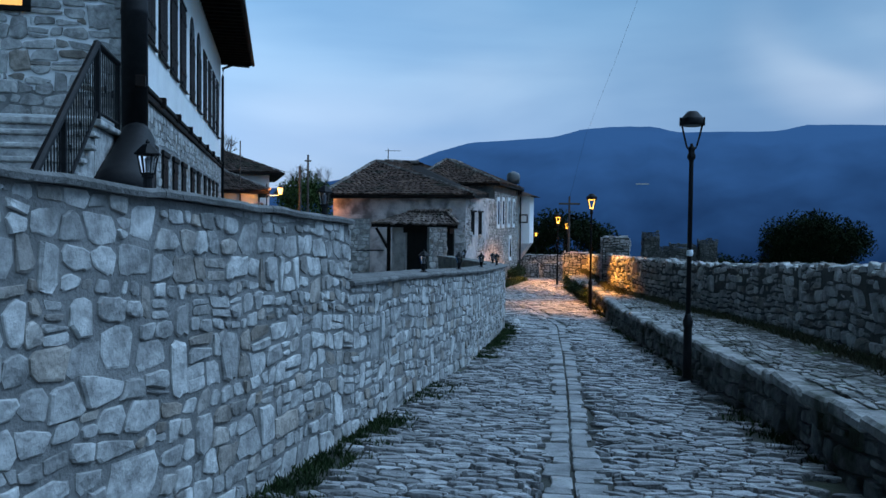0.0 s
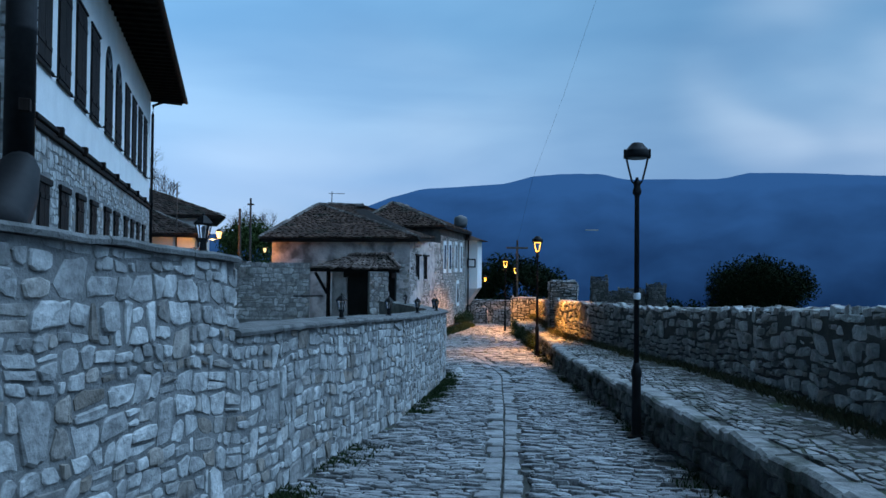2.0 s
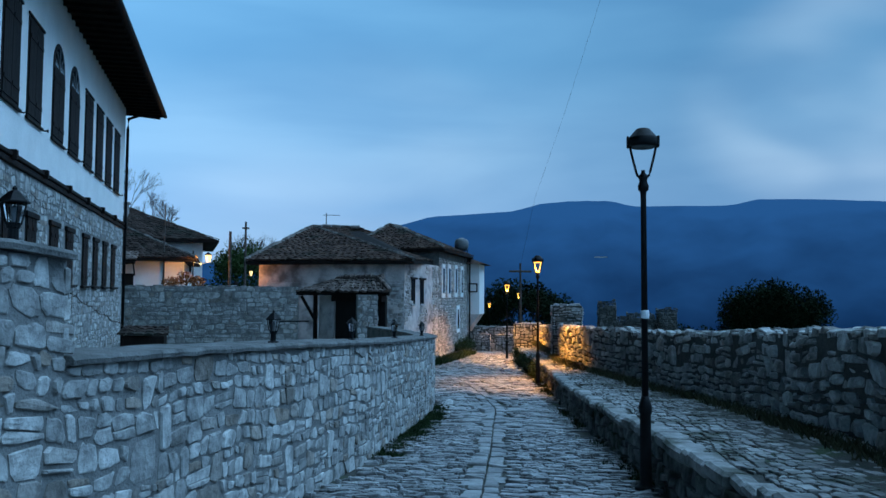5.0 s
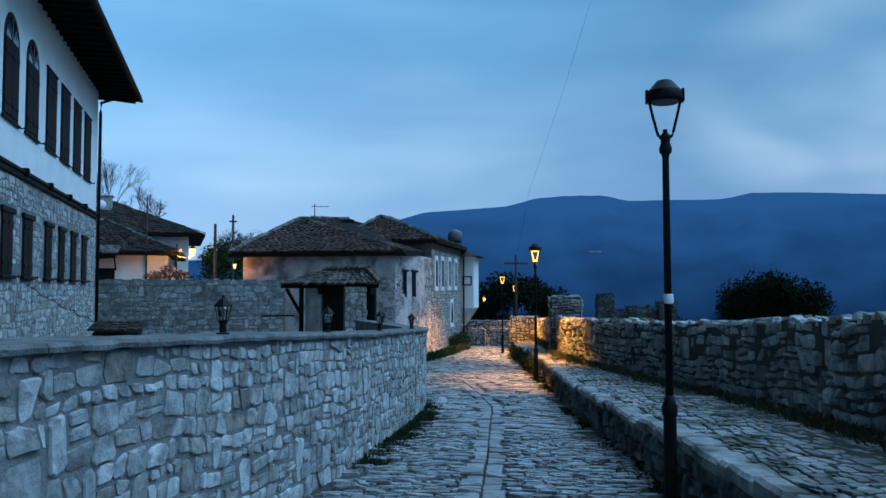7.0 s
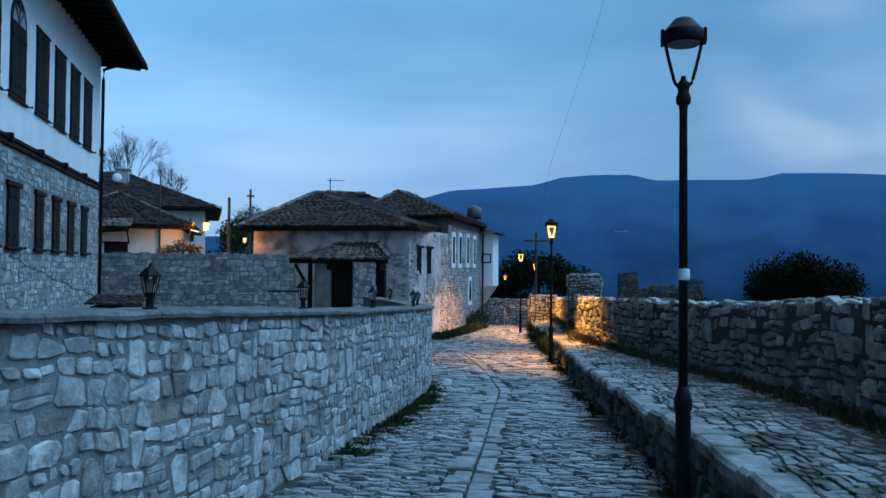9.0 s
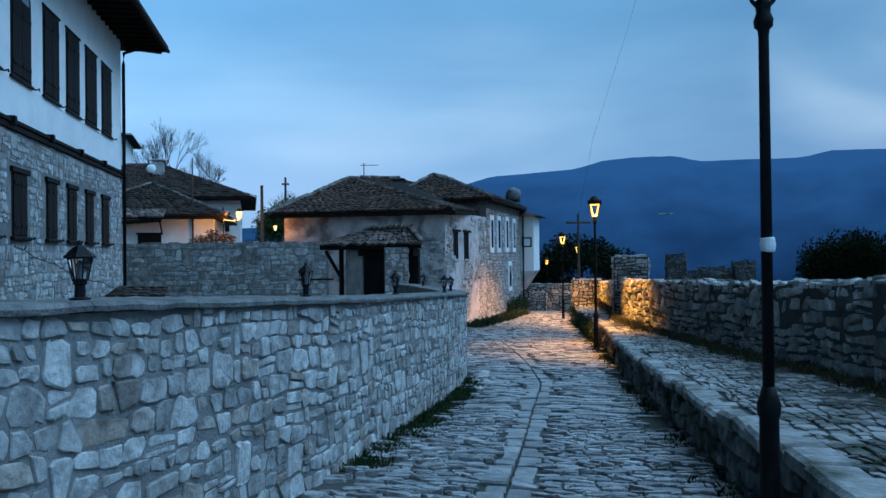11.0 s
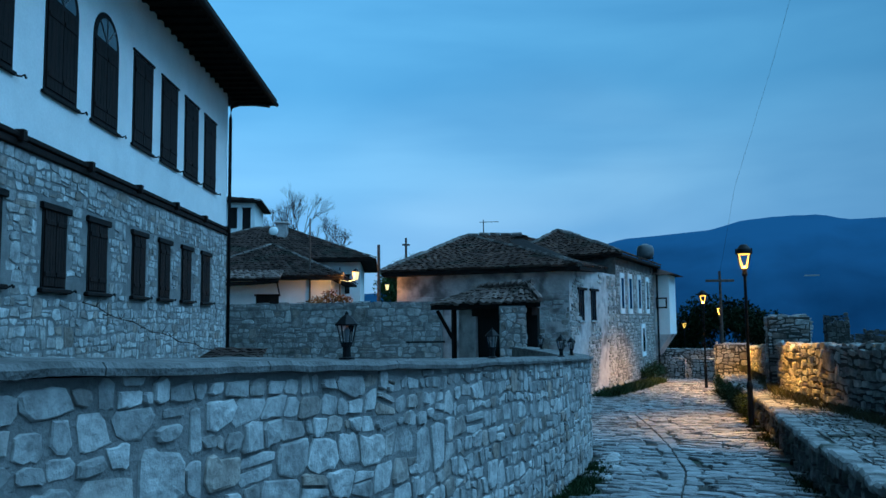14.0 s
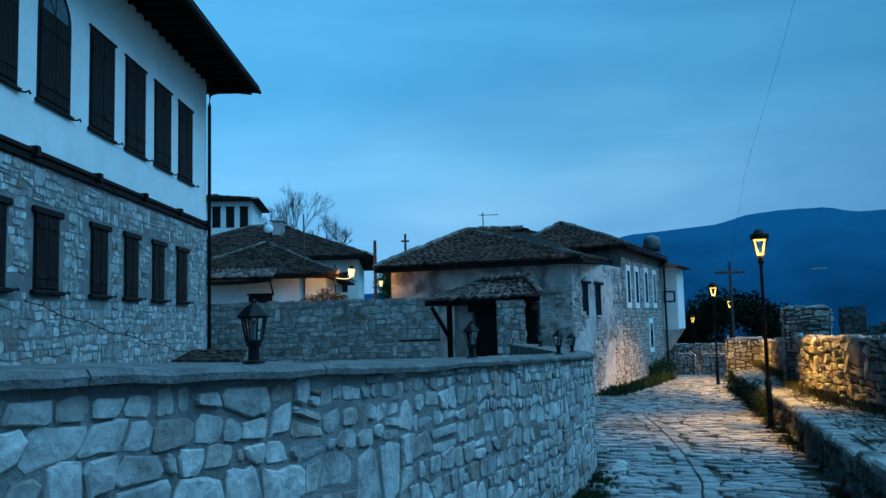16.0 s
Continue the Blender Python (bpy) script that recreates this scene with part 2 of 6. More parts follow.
M_EARTH = material("hillside_ground", (0.045, 0.055, 0.03), (0.10, 0.10, 0.065), 0.6, 0.95, 0.5, 8.0)
M_SIDING = material("painted_boards", (0.62, 0.62, 0.61), (0.74, 0.74, 0.73), 2.0, 0.7, 0.15, 40.0)
M_TAPE = material("white_tape", (0.70, 0.72, 0.74), (0.85, 0.86, 0.88), 20.0, 0.6, 0.1, 60.0)
M_TANK = material("water_tank_plastic", (0.09, 0.10, 0.11), (0.16, 0.165, 0.17), 3.0, 0.5, 0.1, 40.0)
# the lens is the lamp; lantern edges and foot only borrow its glow
M_WARM = glow("lamp_lens_and_edge_glow", (1.0, 0.56, 0.09), 1.9)
M_WARMWHITE = glow("lit_white_lamp", (1.0, 0.66, 0.26), 1.7)
M_LITWIN = glow("lit_window", (1.0, 0.50, 0.12), 0.9)
M_GLASS = clear_glass("lantern_glass")
M_DARKGLASS = material("dark_window_glass", (0.012, 0.014, 0.017), (0.02, 0.022, 0.026), 2.0, 0.08, 0.0, 20.0, spec=0.6)
# near-black that stands for the unlit inside behind openings
M_OPENING_SHADE = material("interior_shade_colour", (0.008, 0.008, 0.008), (0.014, 0.013, 0.012), 3.0, 0.95, 0.1, 20.0)


# ---- mesh helpers ----
def mesh_object(name, verts, faces, mat, parent=None, label="", smooth=False):
    me = bpy.data.meshes.new(name)
    me.from_pydata([tuple(v) for v in verts], [], faces)
    me.materials.append(mat)
    if smooth:
        me.polygons.foreach_set("use_smooth", [True] * len(me.polygons))
    me.update()
    ob = new(name, me)
    if parent is not None:
        ob.parent = parent
    if label:
        ob["label"] = label
    return ob


class Shape:
    """A mesh being gathered: verts and faces."""

    def __init__(self):
        self.v, self.f = [], []

    def add(self, verts, faces):
        k = len(self.v)
        self.v += [tuple(p) for p in verts]
        self.f += [tuple(i + k for i in fc) for fc in faces]
        return self

    def box(self, lo, hi, m=None, bevel=0.0):
        (x0, y0, z0), (x1, y1, z1) = lo, hi
        b = min(bevel, 0.45 * min(abs(x1 - x0), abs(y1 - y0), abs(z1 - z0)))
        if b > 0:
            vs, out = [], []
            for z, q in ((z0, b), (z0 + b, 0), (z1 - b, 0), (z1, b)):
                vs += [(x0 + q, y0 + q, z), (x1 - q, y0 + q, z), (x1 - q, y1 - q, z), (x0 + q, y1 - q, z)]
            for r in range(3):
                for i in range(4):
                    j = (i + 1) % 4
                    out.append((r * 4 + i, r * 4 + j, r * 4 + 4 + j, r * 4 + 4 + i))
            out += [(3, 2, 1, 0), (12, 13, 14, 15)]
        else:
            vs = [(x0, y0, z0), (x1, y0, z0), (x1, y1, z0), (x0, y1, z0), (x0, y0, z1), (x1, y0, z1), (x1, y1, z1), (x0, y1, z1)]
            out = [(3, 2, 1, 0), (4, 5, 6, 7), (0, 1, 5, 4), (1, 2, 6, 5), (2, 3, 7, 6), (3, 0, 4, 7)]
        if m is not None:
            vs = [m @ Vector(p) for p in vs]
        return self.add(vs, out)

    def lathe(self, profile, segs=12, m=None, square=False):
        """profile: (radius, z) pairs, from bottom to top."""
        vs, out = [], []
        for r, z in profile:
            for i in range(segs):
                a = 2 * math.pi * (i + 0.5) / segs
                vs.append((r * math.cos(a), r * math.sin(a), z))
        for k in range(len(profile) - 1):
            for i in range(segs):
                j = (i + 1) % segs
                out.append((k * segs + i, k * segs + j, (k + 1) * segs + j, (k + 1) * segs + i))
        out.append(tuple(reversed(range(segs))))
        out.append(tuple(range((len(profile) - 1) * segs, len(profile) * segs)))
        if m is not None:
            vs = [m @ Vector(p) for p in vs]
        return self.add(vs, out)

    def tube(self, pts, r, segs=6, r1=None):
        pts = [Vector(p) for p in pts]
        vs, out = [], []
        for k, p in enumerate(pts):
            d = (pts[min(k + 1, len(pts) - 1)] - pts[max(k - 1, 0)]).normalized()
            a = d.cross(Vector((0.13, 0.31, 0.94)) if abs(d.z) < 0.9 else Vector((1, 0.05, 0))).normalized()
            b = d.cross(a)
            rr = r if r1 is None else r + (r1 - r) * k / max(1, len(pts) - 1)
            for i in range(segs):
                t = 2 * math.pi * i / segs
                vs.append(p + rr * (math.cos(t) * a + math.sin(t) * b))
        for k in range(len(pts) - 1):
            for i in range(segs):
                j = (i + 1) % segs
                out.append((k * segs + i, k * segs + j, (k + 1) * segs + j, (k + 1) * segs + i))
        out.append(tuple(reversed(range(segs))))
        out.append(tuple(range((len(pts) - 1) * segs, len(pts) * segs)))
        return self.add(vs, out)

    def prism(self, outline, z0, z1, m=None):
        k = len(outline)
        vs = [(x, y, z0) for x, y in outline] + [(x, y, z1) for x, y in outline]
        out = [tuple(reversed(range(k))), tuple(range(k, 2 * k))] + [(i, (i + 1) % k, k + (i + 1) % k, k + i) for i in range(k)]
        if m is not None:
            vs = [m @ Vector(p) for p in vs]
        return self.add(vs, out)

    def make(self, name, mat, parent=None, label="", smooth=False):
        ob = mesh_object(name, self.v, self.f, mat, parent, label, smooth)
        bm = bmesh.new()
        bm.from_mesh(ob.data)
        bmesh.ops.recalc_face_normals(bm, faces=bm.faces)
        bm.to_mesh(ob.data)
        bm.free()
        return ob


def thing(name, label, category, group="", kind=""):
    return tagged(new(name), label, category, group, kind)


def turn_to(x, y, z, direction):
    """Local +x runs along the plan direction (dx, dy)."""
    return Matrix.Translation((x, y, z)) @ Matrix.Rotation(math.atan2(direction[1], direction[0]), 4, "Z")


class Line:
    """A plan line that walls follow: place and outward normal (to the right of its run) by arc length."""

    def __init__(self, pts):
        self.p = [Vector(q) for q in pts]
        self.s = [0.0]
        for a, b in zip(self.p, self.p[1:]):
            self.s.append(self.s[-1] + (b - a).length)
        self.length = self.s[-1]

    def at(self, u):
        u = min(max(u, 0.0), self.length - 1e-6)
        k = 0
        while k < len(self.s) - 2 and u >= self.s[k + 1]:
            k += 1
        f = (u - self.s[k]) / (self.s[k + 1] - self.s[k])
        p = self.p[k].lerp(self.p[k + 1], f)

        def way(i):
            i = min(max(i, 0), len(self.p) - 2)
            return (self.p[i + 1] - self.p[i]).normalized()
        d = way(k).lerp(way(k + 1), max(0.0, f - 0.5)) if f > 0.5 else way(k).lerp(way(k - 1), max(0.0, 0.5 - f))
        d.normalize()
        return p, Vector((d.y, -d.x)), d

    def u_of_y(self, y):
        for k in range(len(self.p) - 1):
            a, b = self.p[k], self.p[k + 1]
            if min(a.y, b.y) <= y <= max(a.y, b.y):
                return self.s[k] + (self.s[k + 1] - self.s[k]) * (y - a.y) / (b.y - a.y)
        return 0.0


PROFILE_S = (-40, 0, 10, 19, 26, 36, 42, 50, 70, 400)
PROFILE_Z = (2.4, 0, -0.58, -1.03, -1.15, -1.36, -1.44, -1.95, -2.6, -8)


def ground_z(x, y):
    return float(np.interp(0.375 * x + 0.927 * y, PROFILE_S, PROFILE_Z))


def clip(poly, nx, ny, c):
    """The part of a convex polygon where nx * x + ny * y <= c."""
    out = []
    k = len(poly)
    for i in range(k):
        (x0, y0), (x1, y1) = poly[i], poly[(i + 1) % k]
        d0, d1 = nx * x0 + ny * y0 - c, nx * x1 + ny * y1 - c
        if d0 <= 0:
            out.append((x0, y0))
        if (d0 < 0 < d1) or (d1 < 0 < d0):
            f = d0 / (d0 - d1)
            out.append((x0 + (x1 - x0) * f, y0 + (y1 - y0) * f))
    return out


def packed(sites, gap, aspect, rng, chip=0.75):
    """Tightly packed irregular convex cells round sites (u, v, size); aspect: how much wider than high they are."""
    big = max(q[2] for q in sites) * 1.25
    grid = {}
    pts = [(u, v * aspect, r) for u, v, r in sites]
    for i, (x, y, r) in enumerate(pts):
        grid.setdefault((int(x // big), int(y // big)), []).append(i)
    cells = []
    for i, (x, y, r) in enumerate(pts):
        e = 1.1 * r + 0.02
        poly = [(x - e, y - e), (x + e, y - e), (x + e, y + e), (x - e, y + e)]
        gx, gy = int(x // big), int(y // big)
        g = gap * rng.uniform(0.6, 1.5)
        for ox in (-1, 0, 1):
            for oy in (-1, 0, 1):
                for j in grid.get((gx + ox, gy + oy), ()):
                    if j == i:
                        continue
                    dx, dy = pts[j][0] - x, pts[j][1] - y
                    d = math.hypot(dx, dy)
                    if d > 2.4 * big or d < 1e-4:
                        continue
                    dx, dy = dx / d, dy / d
                    at = min(max(d / 2 + 0.22 * (r * r - pts[j][2] ** 2) / d, 0.2 * d), 0.8 * d)
                    poly = clip(poly, dx, dy, dx * x + dy * y + at - g * (abs(dx) + aspect * abs(dy)))
                    if len(poly) < 3:
                        break
                if len(poly) < 3:
                    break
            if len(poly) < 3:
                break
        if len(poly) < 3:
            continue
        out = []
        k = len(poly)
        for n in range(k):
            q, a, b = poly[n], poly[n - 1], poly[(n + 1) % k]
            la, lb = math.hypot(a[0] - q[0], a[1] - q[1]), math.hypot(b[0] - q[0], b[1] - q[1])
            if min(la, lb) < 0.006:
                if la >= lb:
                    out.append(q)
                continue
            if rng.random() < chip:
                fa, fb = rng.uniform(0.08, 0.24), rng.uniform(0.08, 0.24)
                m = min(la, lb)
                out.append((q[0] + (a[0] - q[0]) * fa * m / la, q[1] + (a[1] - q[1]) * fa * m / la))
                out.append((q[0] + (b[0] - q[0]) * fb * m / lb, q[1] + (b[1] - q[1]) * fb * m / lb))
            else:
                out.append(q)
        if len(out) >= 4:
            cells.append([(px, py / aspect) for px, py in out])
    return cells


def centre(cell):
    return sum(p[0] for p in cell) / len(cell), sum(p[1] for p in cell) / len(cell)


def spans(poly):
    xs, ys = [p[0] for p in poly], [p[1] for p in poly]
    return max(xs) - min(xs), max(ys) - min(ys)


def shatter(poly, rows, widths, rng, out):
    """Splits a cell by slanting cuts until its pieces are of a stone's size."""
    w, h = spans(poly)
    size = rng.random() ** 1.4
    lw, lh = widths[0] + (widths[1] - widths[0]) * size, rows[0] + (rows[1] - rows[0]) * size
    if w <= lw * 1.25 and h <= lh * 1.25:
        out.append(poly)
        return
    cx, cy = centre(poly)
    slant = rng.gauss(0, 0.085)
    if w / lw > h / lh:
        nx, ny = math.cos(slant), math.sin(slant)
        at = rng.uniform(-0.17, 0.17) * w
        c = nx * (cx + at) + ny * cy
    else:
        nx, ny = math.sin(slant * 0.7), math.cos(slant * 0.7)
        at = rng.uniform(-0.17, 0.17) * h
        c = nx * cx + ny * (cy + at)
    halves = [clip(poly, nx, ny, c), clip(poly, -nx, -ny, -c)]
    if any(len(q) < 3 or min(spans(q)) < 0.8 * min(rows[0], widths[0]) for q in halves):
        out.append(poly)
        return
    for q in halves:
        shatter(q, rows, widths, rng, out)


def shrunk(poly, gap, rng):
    """The cell less its share of the joint, with some corners knocked off."""
    k = len(poly)
    area = sum(poly[i][0] * poly[(i + 1) % k][1] - poly[(i + 1) % k][0] * poly[i][1] for i in range(k))
    if abs(area) < 1e-5:
        return None
    turn = 1 if area > 0 else -1
    cell = poly
    for i in range(k):
        (x0, y0), (x1, y1) = poly[i], poly[(i + 1) % k]
        d = math.hypot(x1 - x0, y1 - y0)
        if d < 1e-5:
            continue
        nx, ny = turn * (y1 - y0) / d, -turn * (x1 - x0) / d
        cell = clip(cell, nx, ny, nx * x0 + ny * y0 - gap * rng.choice((0.3, 0.7, 1.0, 1.5, 2.3)))
        if len(cell) < 3:
            return None
    out = []
    k = len(cell)
    for n in range(k):
        q, a, b = cell[n], cell[n - 1], cell[(n + 1) % k]
        la, lb = math.hypot(a[0] - q[0], a[1] - q[1]), math.hypot(b[0] - q[0], b[1] - q[1])
        if min(la, lb) < 0.008:
            if la >= lb:
                out.append(q)
            continue
        m = min(la, lb)
        fa, fb = rng.uniform(0.10, 0.38), rng.uniform(0.10, 0.38)
        out.append((q[0] + (a[0] - q[0]) * fa * m / la, q[1] + (a[1] - q[1]) * fa * m / la))
        out.append((q[0] + (b[0] - q[0]) * fb * m / lb, q[1] + (b[1] - q[1]) * fb * m / lb))
    if len(out) < 4:
        return None
    j = 0.075 * min(spans(out))
    return [(px + rng.uniform(-j, j), py + rng.uniform(-j, j)) for px, py in out]


def rubble(length, top, bottom, rows, widths, rng, gap=0.014, wobble=0.05):
    """Cells of an uneven stone wall, each a list of (u, v) points. top and bottom: heights by u."""
    vmax = max(top(length * i / 40) for i in range(41))
    vmin = min(bottom(length * i / 40) for i in range(41))
    bw, bh = widths[1] * 2.6, rows[1] * 2.2
    sites = []
    v = vmin - bh
    while v < vmax + bh:
        u = -bw * rng.uniform(0.5, 1.5)
        while u < length + bw:
            sites.append((u + rng.uniform(-0.3, 0.3) * bw, v + rng.uniform(-0.25, 0.25) * bh, bw * 1.2))
            u += bw * rng.uniform(0.7, 1.2)
        v += bh * rng.uniform(0.75, 1.15)
    out = []
    for block in packed(sites, 0.0, bw / bh, rng, 0.0):
        uc, vc = centre(block)
        if uc < -bw or uc > length + bw or vc > vmax + bh or vc < vmin - bh:
            continue
        pieces = []
        shatter(block, rows, widths, rng, pieces)
        for cell in pieces:
            uc, vc = centre(cell)
            if uc < -0.2 or uc > length + 0.2:
                continue
            uq = min(max(uc, 0), length)
            for nx, ny, c in ((-1, 0, -0.004), (1, 0, length - 0.004), (0, 1, top(uq)), (0, -1, -bottom(uq))):
                cell = clip(cell, nx, ny, c)
                if len(cell) < 3:
                    break
            if len(cell) < 3:
                continue
            cell = shrunk(cell, gap, rng)
            if cell and min(spans(cell)) > 0.022:
                out.append([(px + 0.4 * wobble * noise.noise((px * 2.1, py * 2.1, 17.7)), py + 0.4 * wobble * noise.noise((px * 2.1, py * 2.1, 8.1))) for px, py in cell])
    return out


def fieldstone(length, top, bottom, rng, pitch=(0.09, 0.19), shape=(0.75, 1.9), gap=0.009, roll=0.05, start=0.0):
    """Cells of a wall of roughly coursed field stones, each a list of (u, v) points; courses rise, fall and break."""
    vmax = max(top(length * i / 40) for i in range(41))
    vmin = min(bottom(length * i / 40) for i in range(41))
    beds = [vmin - pitch[1]]
    while beds[-1] < vmax + pitch[1]:
        beds.append(beds[-1] + rng.uniform(*pitch))
    mean = 0.5 * (pitch[0] + pitch[1])

    def bed(k, u):
        v = beds[k]
        return v + roll * noise.noise((u * 0.5, v * 0.5, 31.0)) + 0.30 * mean * noise.noise((u * 2.6, 9.7 * k, 12.0)) + 0.20 * mean * noise.noise((u * 7.0, 5.1 * k, 3.0))
    out = []

    def lay(cell):
        uc, vc = centre(cell)
        uq = min(max(uc, start), length)
        for nx, ny, c in ((-1, 0, -start - 0.004), (1, 0, length - 0.004), (0, 1, top(uq)), (0, -1, -bottom(uq))):
            cell = clip(cell, nx, ny, c)
            if len(cell) < 3:
                return
        cell = shrunk(cell, gap * rng.uniform(0.5, 1.5), rng)
        if cell and min(spans(cell)) > 0.026:
            out.append(cell)
    skip = []
    for k in range(len(beds) - 1):
        u, lean = start - rng.uniform(0.1, 0.4), 0.0
        taken, skip = skip, []
        while u < length + 0.1:
            h = max(0.04, bed(k + 1, u) - bed(k, u))
            w = max(0.055, h * rng.uniform(*shape) * (1.45 if rng.random() < 0.1 else 1.0))
            over = next((q for q in taken if u < q[1] and u + w > q[0]), None)
            if over and u < over[0] - 0.05:
                w = over[0] - u
            elif over:
                u, lean = max(u, over[1]), 0.0
                taken = [q for q in taken if q is not over]
                continue
            nxt = rng.uniform(-0.24, 0.24) * h
            rise = 0.0
            if rng.random() < 0.07 and k + 2 < len(beds) and w > 0.8 * h:
                rise = 1.0
                nxt = rng.uniform(-0.03, 0.03)
                skip.append((u - 0.02, u + w + 0.02))
            a0, a1, b0, b1 = u - lean, u + w - nxt, u + lean, u + w + nxt
            kt = k + 2 if rise else k + 1
            low = [(a0, bed(k, a0)), ((a0 + a1) / 2, bed(k, (a0 + a1) / 2)), (a1, bed(k, a1))]
            high = [(b1, bed(kt, b1)), ((b0 + b1) / 2, bed(kt, (b0 + b1) / 2)), (b0, bed(kt, b0))]
            if not rise and h > 0.105 and rng.random() < 0.16:
                f0, f1 = rng.uniform(0.35, 0.65), rng.uniform(0.35, 0.65)
                left = (a0 + (b0 - a0) * f0, low[0][1] + (high[2][1] - low[0][1]) * f0)
                right = (a1 + (b1 - a1) * f1, low[2][1] + (high[0][1] - low[2][1]) * f1)
                lay([low[0], low[1], low[2], right, left])
                lay([left, right, high[0], high[1], high[2]])
            else:
                lay(low + high)
            lean = nxt
            u += w
    return out


def stone_solid(pts, place, rng, proud, back=0.02):
    """Verts and faces of one stone over the cell pts; place(u, v, d) gives the world point d out of the wall."""
    k = len(pts)
    cu, cv = centre(pts)
    d = proud * rng.uniform(0.25, 1.45)
    tu, tv = rng.uniform(-0.35, 0.35) * d, rng.uniform(-0.35, 0.35) * d
    size = max(0.05, max(abs(p[0] - cu) for p in pts))
    top = rng.uniform(0.84, 0.93)
    vs = [place(u, v, -back) for u, v in pts]
    vs += [place(cu + (u - cu) * 0.985, cv + (v - cv) * 0.985, 0.6 * d) for u, v in pts]
    vs += [place(cu + (u - cu) * top * rng.uniform(0.94, 1.03), cv + (v - cv) * top * rng.uniform(0.94, 1.03), d + tu * (u - cu) / size + tv * (v - cv) / size + rng.uniform(-0.12, 0.12) * d) for u, v in pts]
    vs.append(place(cu + rng.uniform(-0.2, 0.2) * size, cv, d * rng.uniform(1.0, 1.25)))
    fs = []
    for r in range(2):
        for i in range(k):
            j = (i + 1) % k
            fs.append((r * k + i, r * k + j, (r + 1) * k + j, (r + 1) * k + i))
    for i in range(k):
        fs.append((2 * k + i, 2 * k + (i + 1) % k, 3 * k))
    return vs, fs


def stone_face(cells, place, rng, proud, parent, mat, mat_piece=None, single=None, name="stone", rest="stonework", most=300):
    """Stones as children of parent: those for which single(u, v) holds are objects of their own, up to most of them; the rest are joined."""
    joined, count = Shape(), 0
    for pts in cells:
        vs, fs = stone_solid(pts, place, rng, proud)
        cu, cv = centre(pts)
        if single is not None and count < most and single(cu, cv):
            mesh_object(name, vs, fs, mat_piece or mat, parent)
            count += 1
        else:
            joined.add(vs, fs)
    if joined.v:
        ob = mesh_object(rest, joined.v, joined.f, mat, parent)
        ob["kind"] = "stuff"


def line_place(line, base, batter=0.0, side=1.0, height=None):
    """Maps (u, v, d) on a wall that follows line; v is counted from base(u)."""
    def place(u, v, d):
        p, nrm, _ = line.at(u)
        off = side * (d - batter * v)
        return (p.x + nrm.x * off, p.y + nrm.y * off, base(u) + v)
    return place


def wall_body(line, z0, z1, thick, side, name, mat, parent=None, step=0.5, batter=0.0, u0=0.0, u1=None):
    """A thick wall whose face is on line and whose body lies behind it. z0(u), z1(u): bottom and top."""
    u1 = line.length if u1 is None else u1
    n = max(2, int((u1 - u0) / step))
    vs, fs = [], []
    for i in range(n + 1):
        u = u0 + (u1 - u0) * i / n
        p, nrm, _ = line.at(u)
        q = p - nrm * side * thick
        lean = nrm * side * batter * (z1(u) - z0(u))
        vs += [(p.x, p.y, z0(u)), (p.x - lean.x, p.y - lean.y, z1(u)), (q.x, q.y, z1(u)), (q.x, q.y, z0(u))]
    for i in range(n):
        a, b = 4 * i, 4 * i + 4
        for j in range(4):
            k = (j + 1) % 4
            fs.append((a + j, b + j, b + k, a + k))
    fs += [(0, 1, 2, 3), (4 * n + 3, 4 * n + 2, 4 * n + 1, 4 * n)]
    s = Shape().add(vs, fs)
    return s.make(name, mat, parent)


# ---- ground, road, distance ----
LEFT = Line([(-5.6, -6.5), (-2.6, 0.05), (0.31, 6.43), (1.2, 8.45), (2.03, 10.3), (2.99, 12.35), (4.0, 14.95), (4.8, 17.05), (5.5, 19.0), (5.83, 20.2), (5.9, 21.3), (5.8, 23.6), (5.62, 25.9)])
LEDGE = Line([(0.9, -6.0), (2.75, 0.5), (4.2, 5.2), (4.72, 6.7), (5.15, 8.2), (5.78, 10.2), (6.68, 13.2), (8.6, 19.6), (9.75, 23.2), (11.75, 30.4), (12.82, 34.2)])
PARAPET = Line([(1.9, -4.0), (4.0, 1.4), (6.5, 7.5), (7.9, 11.0), (8.75, 13.7), (9.5, 16.8), (9.95, 19.5), (10.4, 22.6), (11.0, 25.2), (11.7, 27.0), (12.35, 29.0), (13.3, 31.9), (14.3, 35.0), (15.25, 37.9)])


def parapet_side(x, y):
    """Metres by which (x, y) lies outside the parapet."""
    xs, ys = [p.x for p in PARAPET.p], [p.y for p in PARAPET.p]
    ys2, xs2 = [-400] + ys + [400], [xs[0] - 150] + xs + [xs[-1] + 80]
    return x - float(np.interp(y, ys2, xs2))


def terrain_z(x, y):
    d = parapet_side(x, y) - 0.9
    z = ground_z(x, y) - 0.06
    if d > 0:
        z -= 0.45 * d if d < 60 else 27 + 0.14 * (d - 60) if d < 700 else 116.6 + 0.002 * (d - 700)
    if y > 48 and d <= 0:
        z -= 0.02 * (y - 48)
    return max(z, -125)


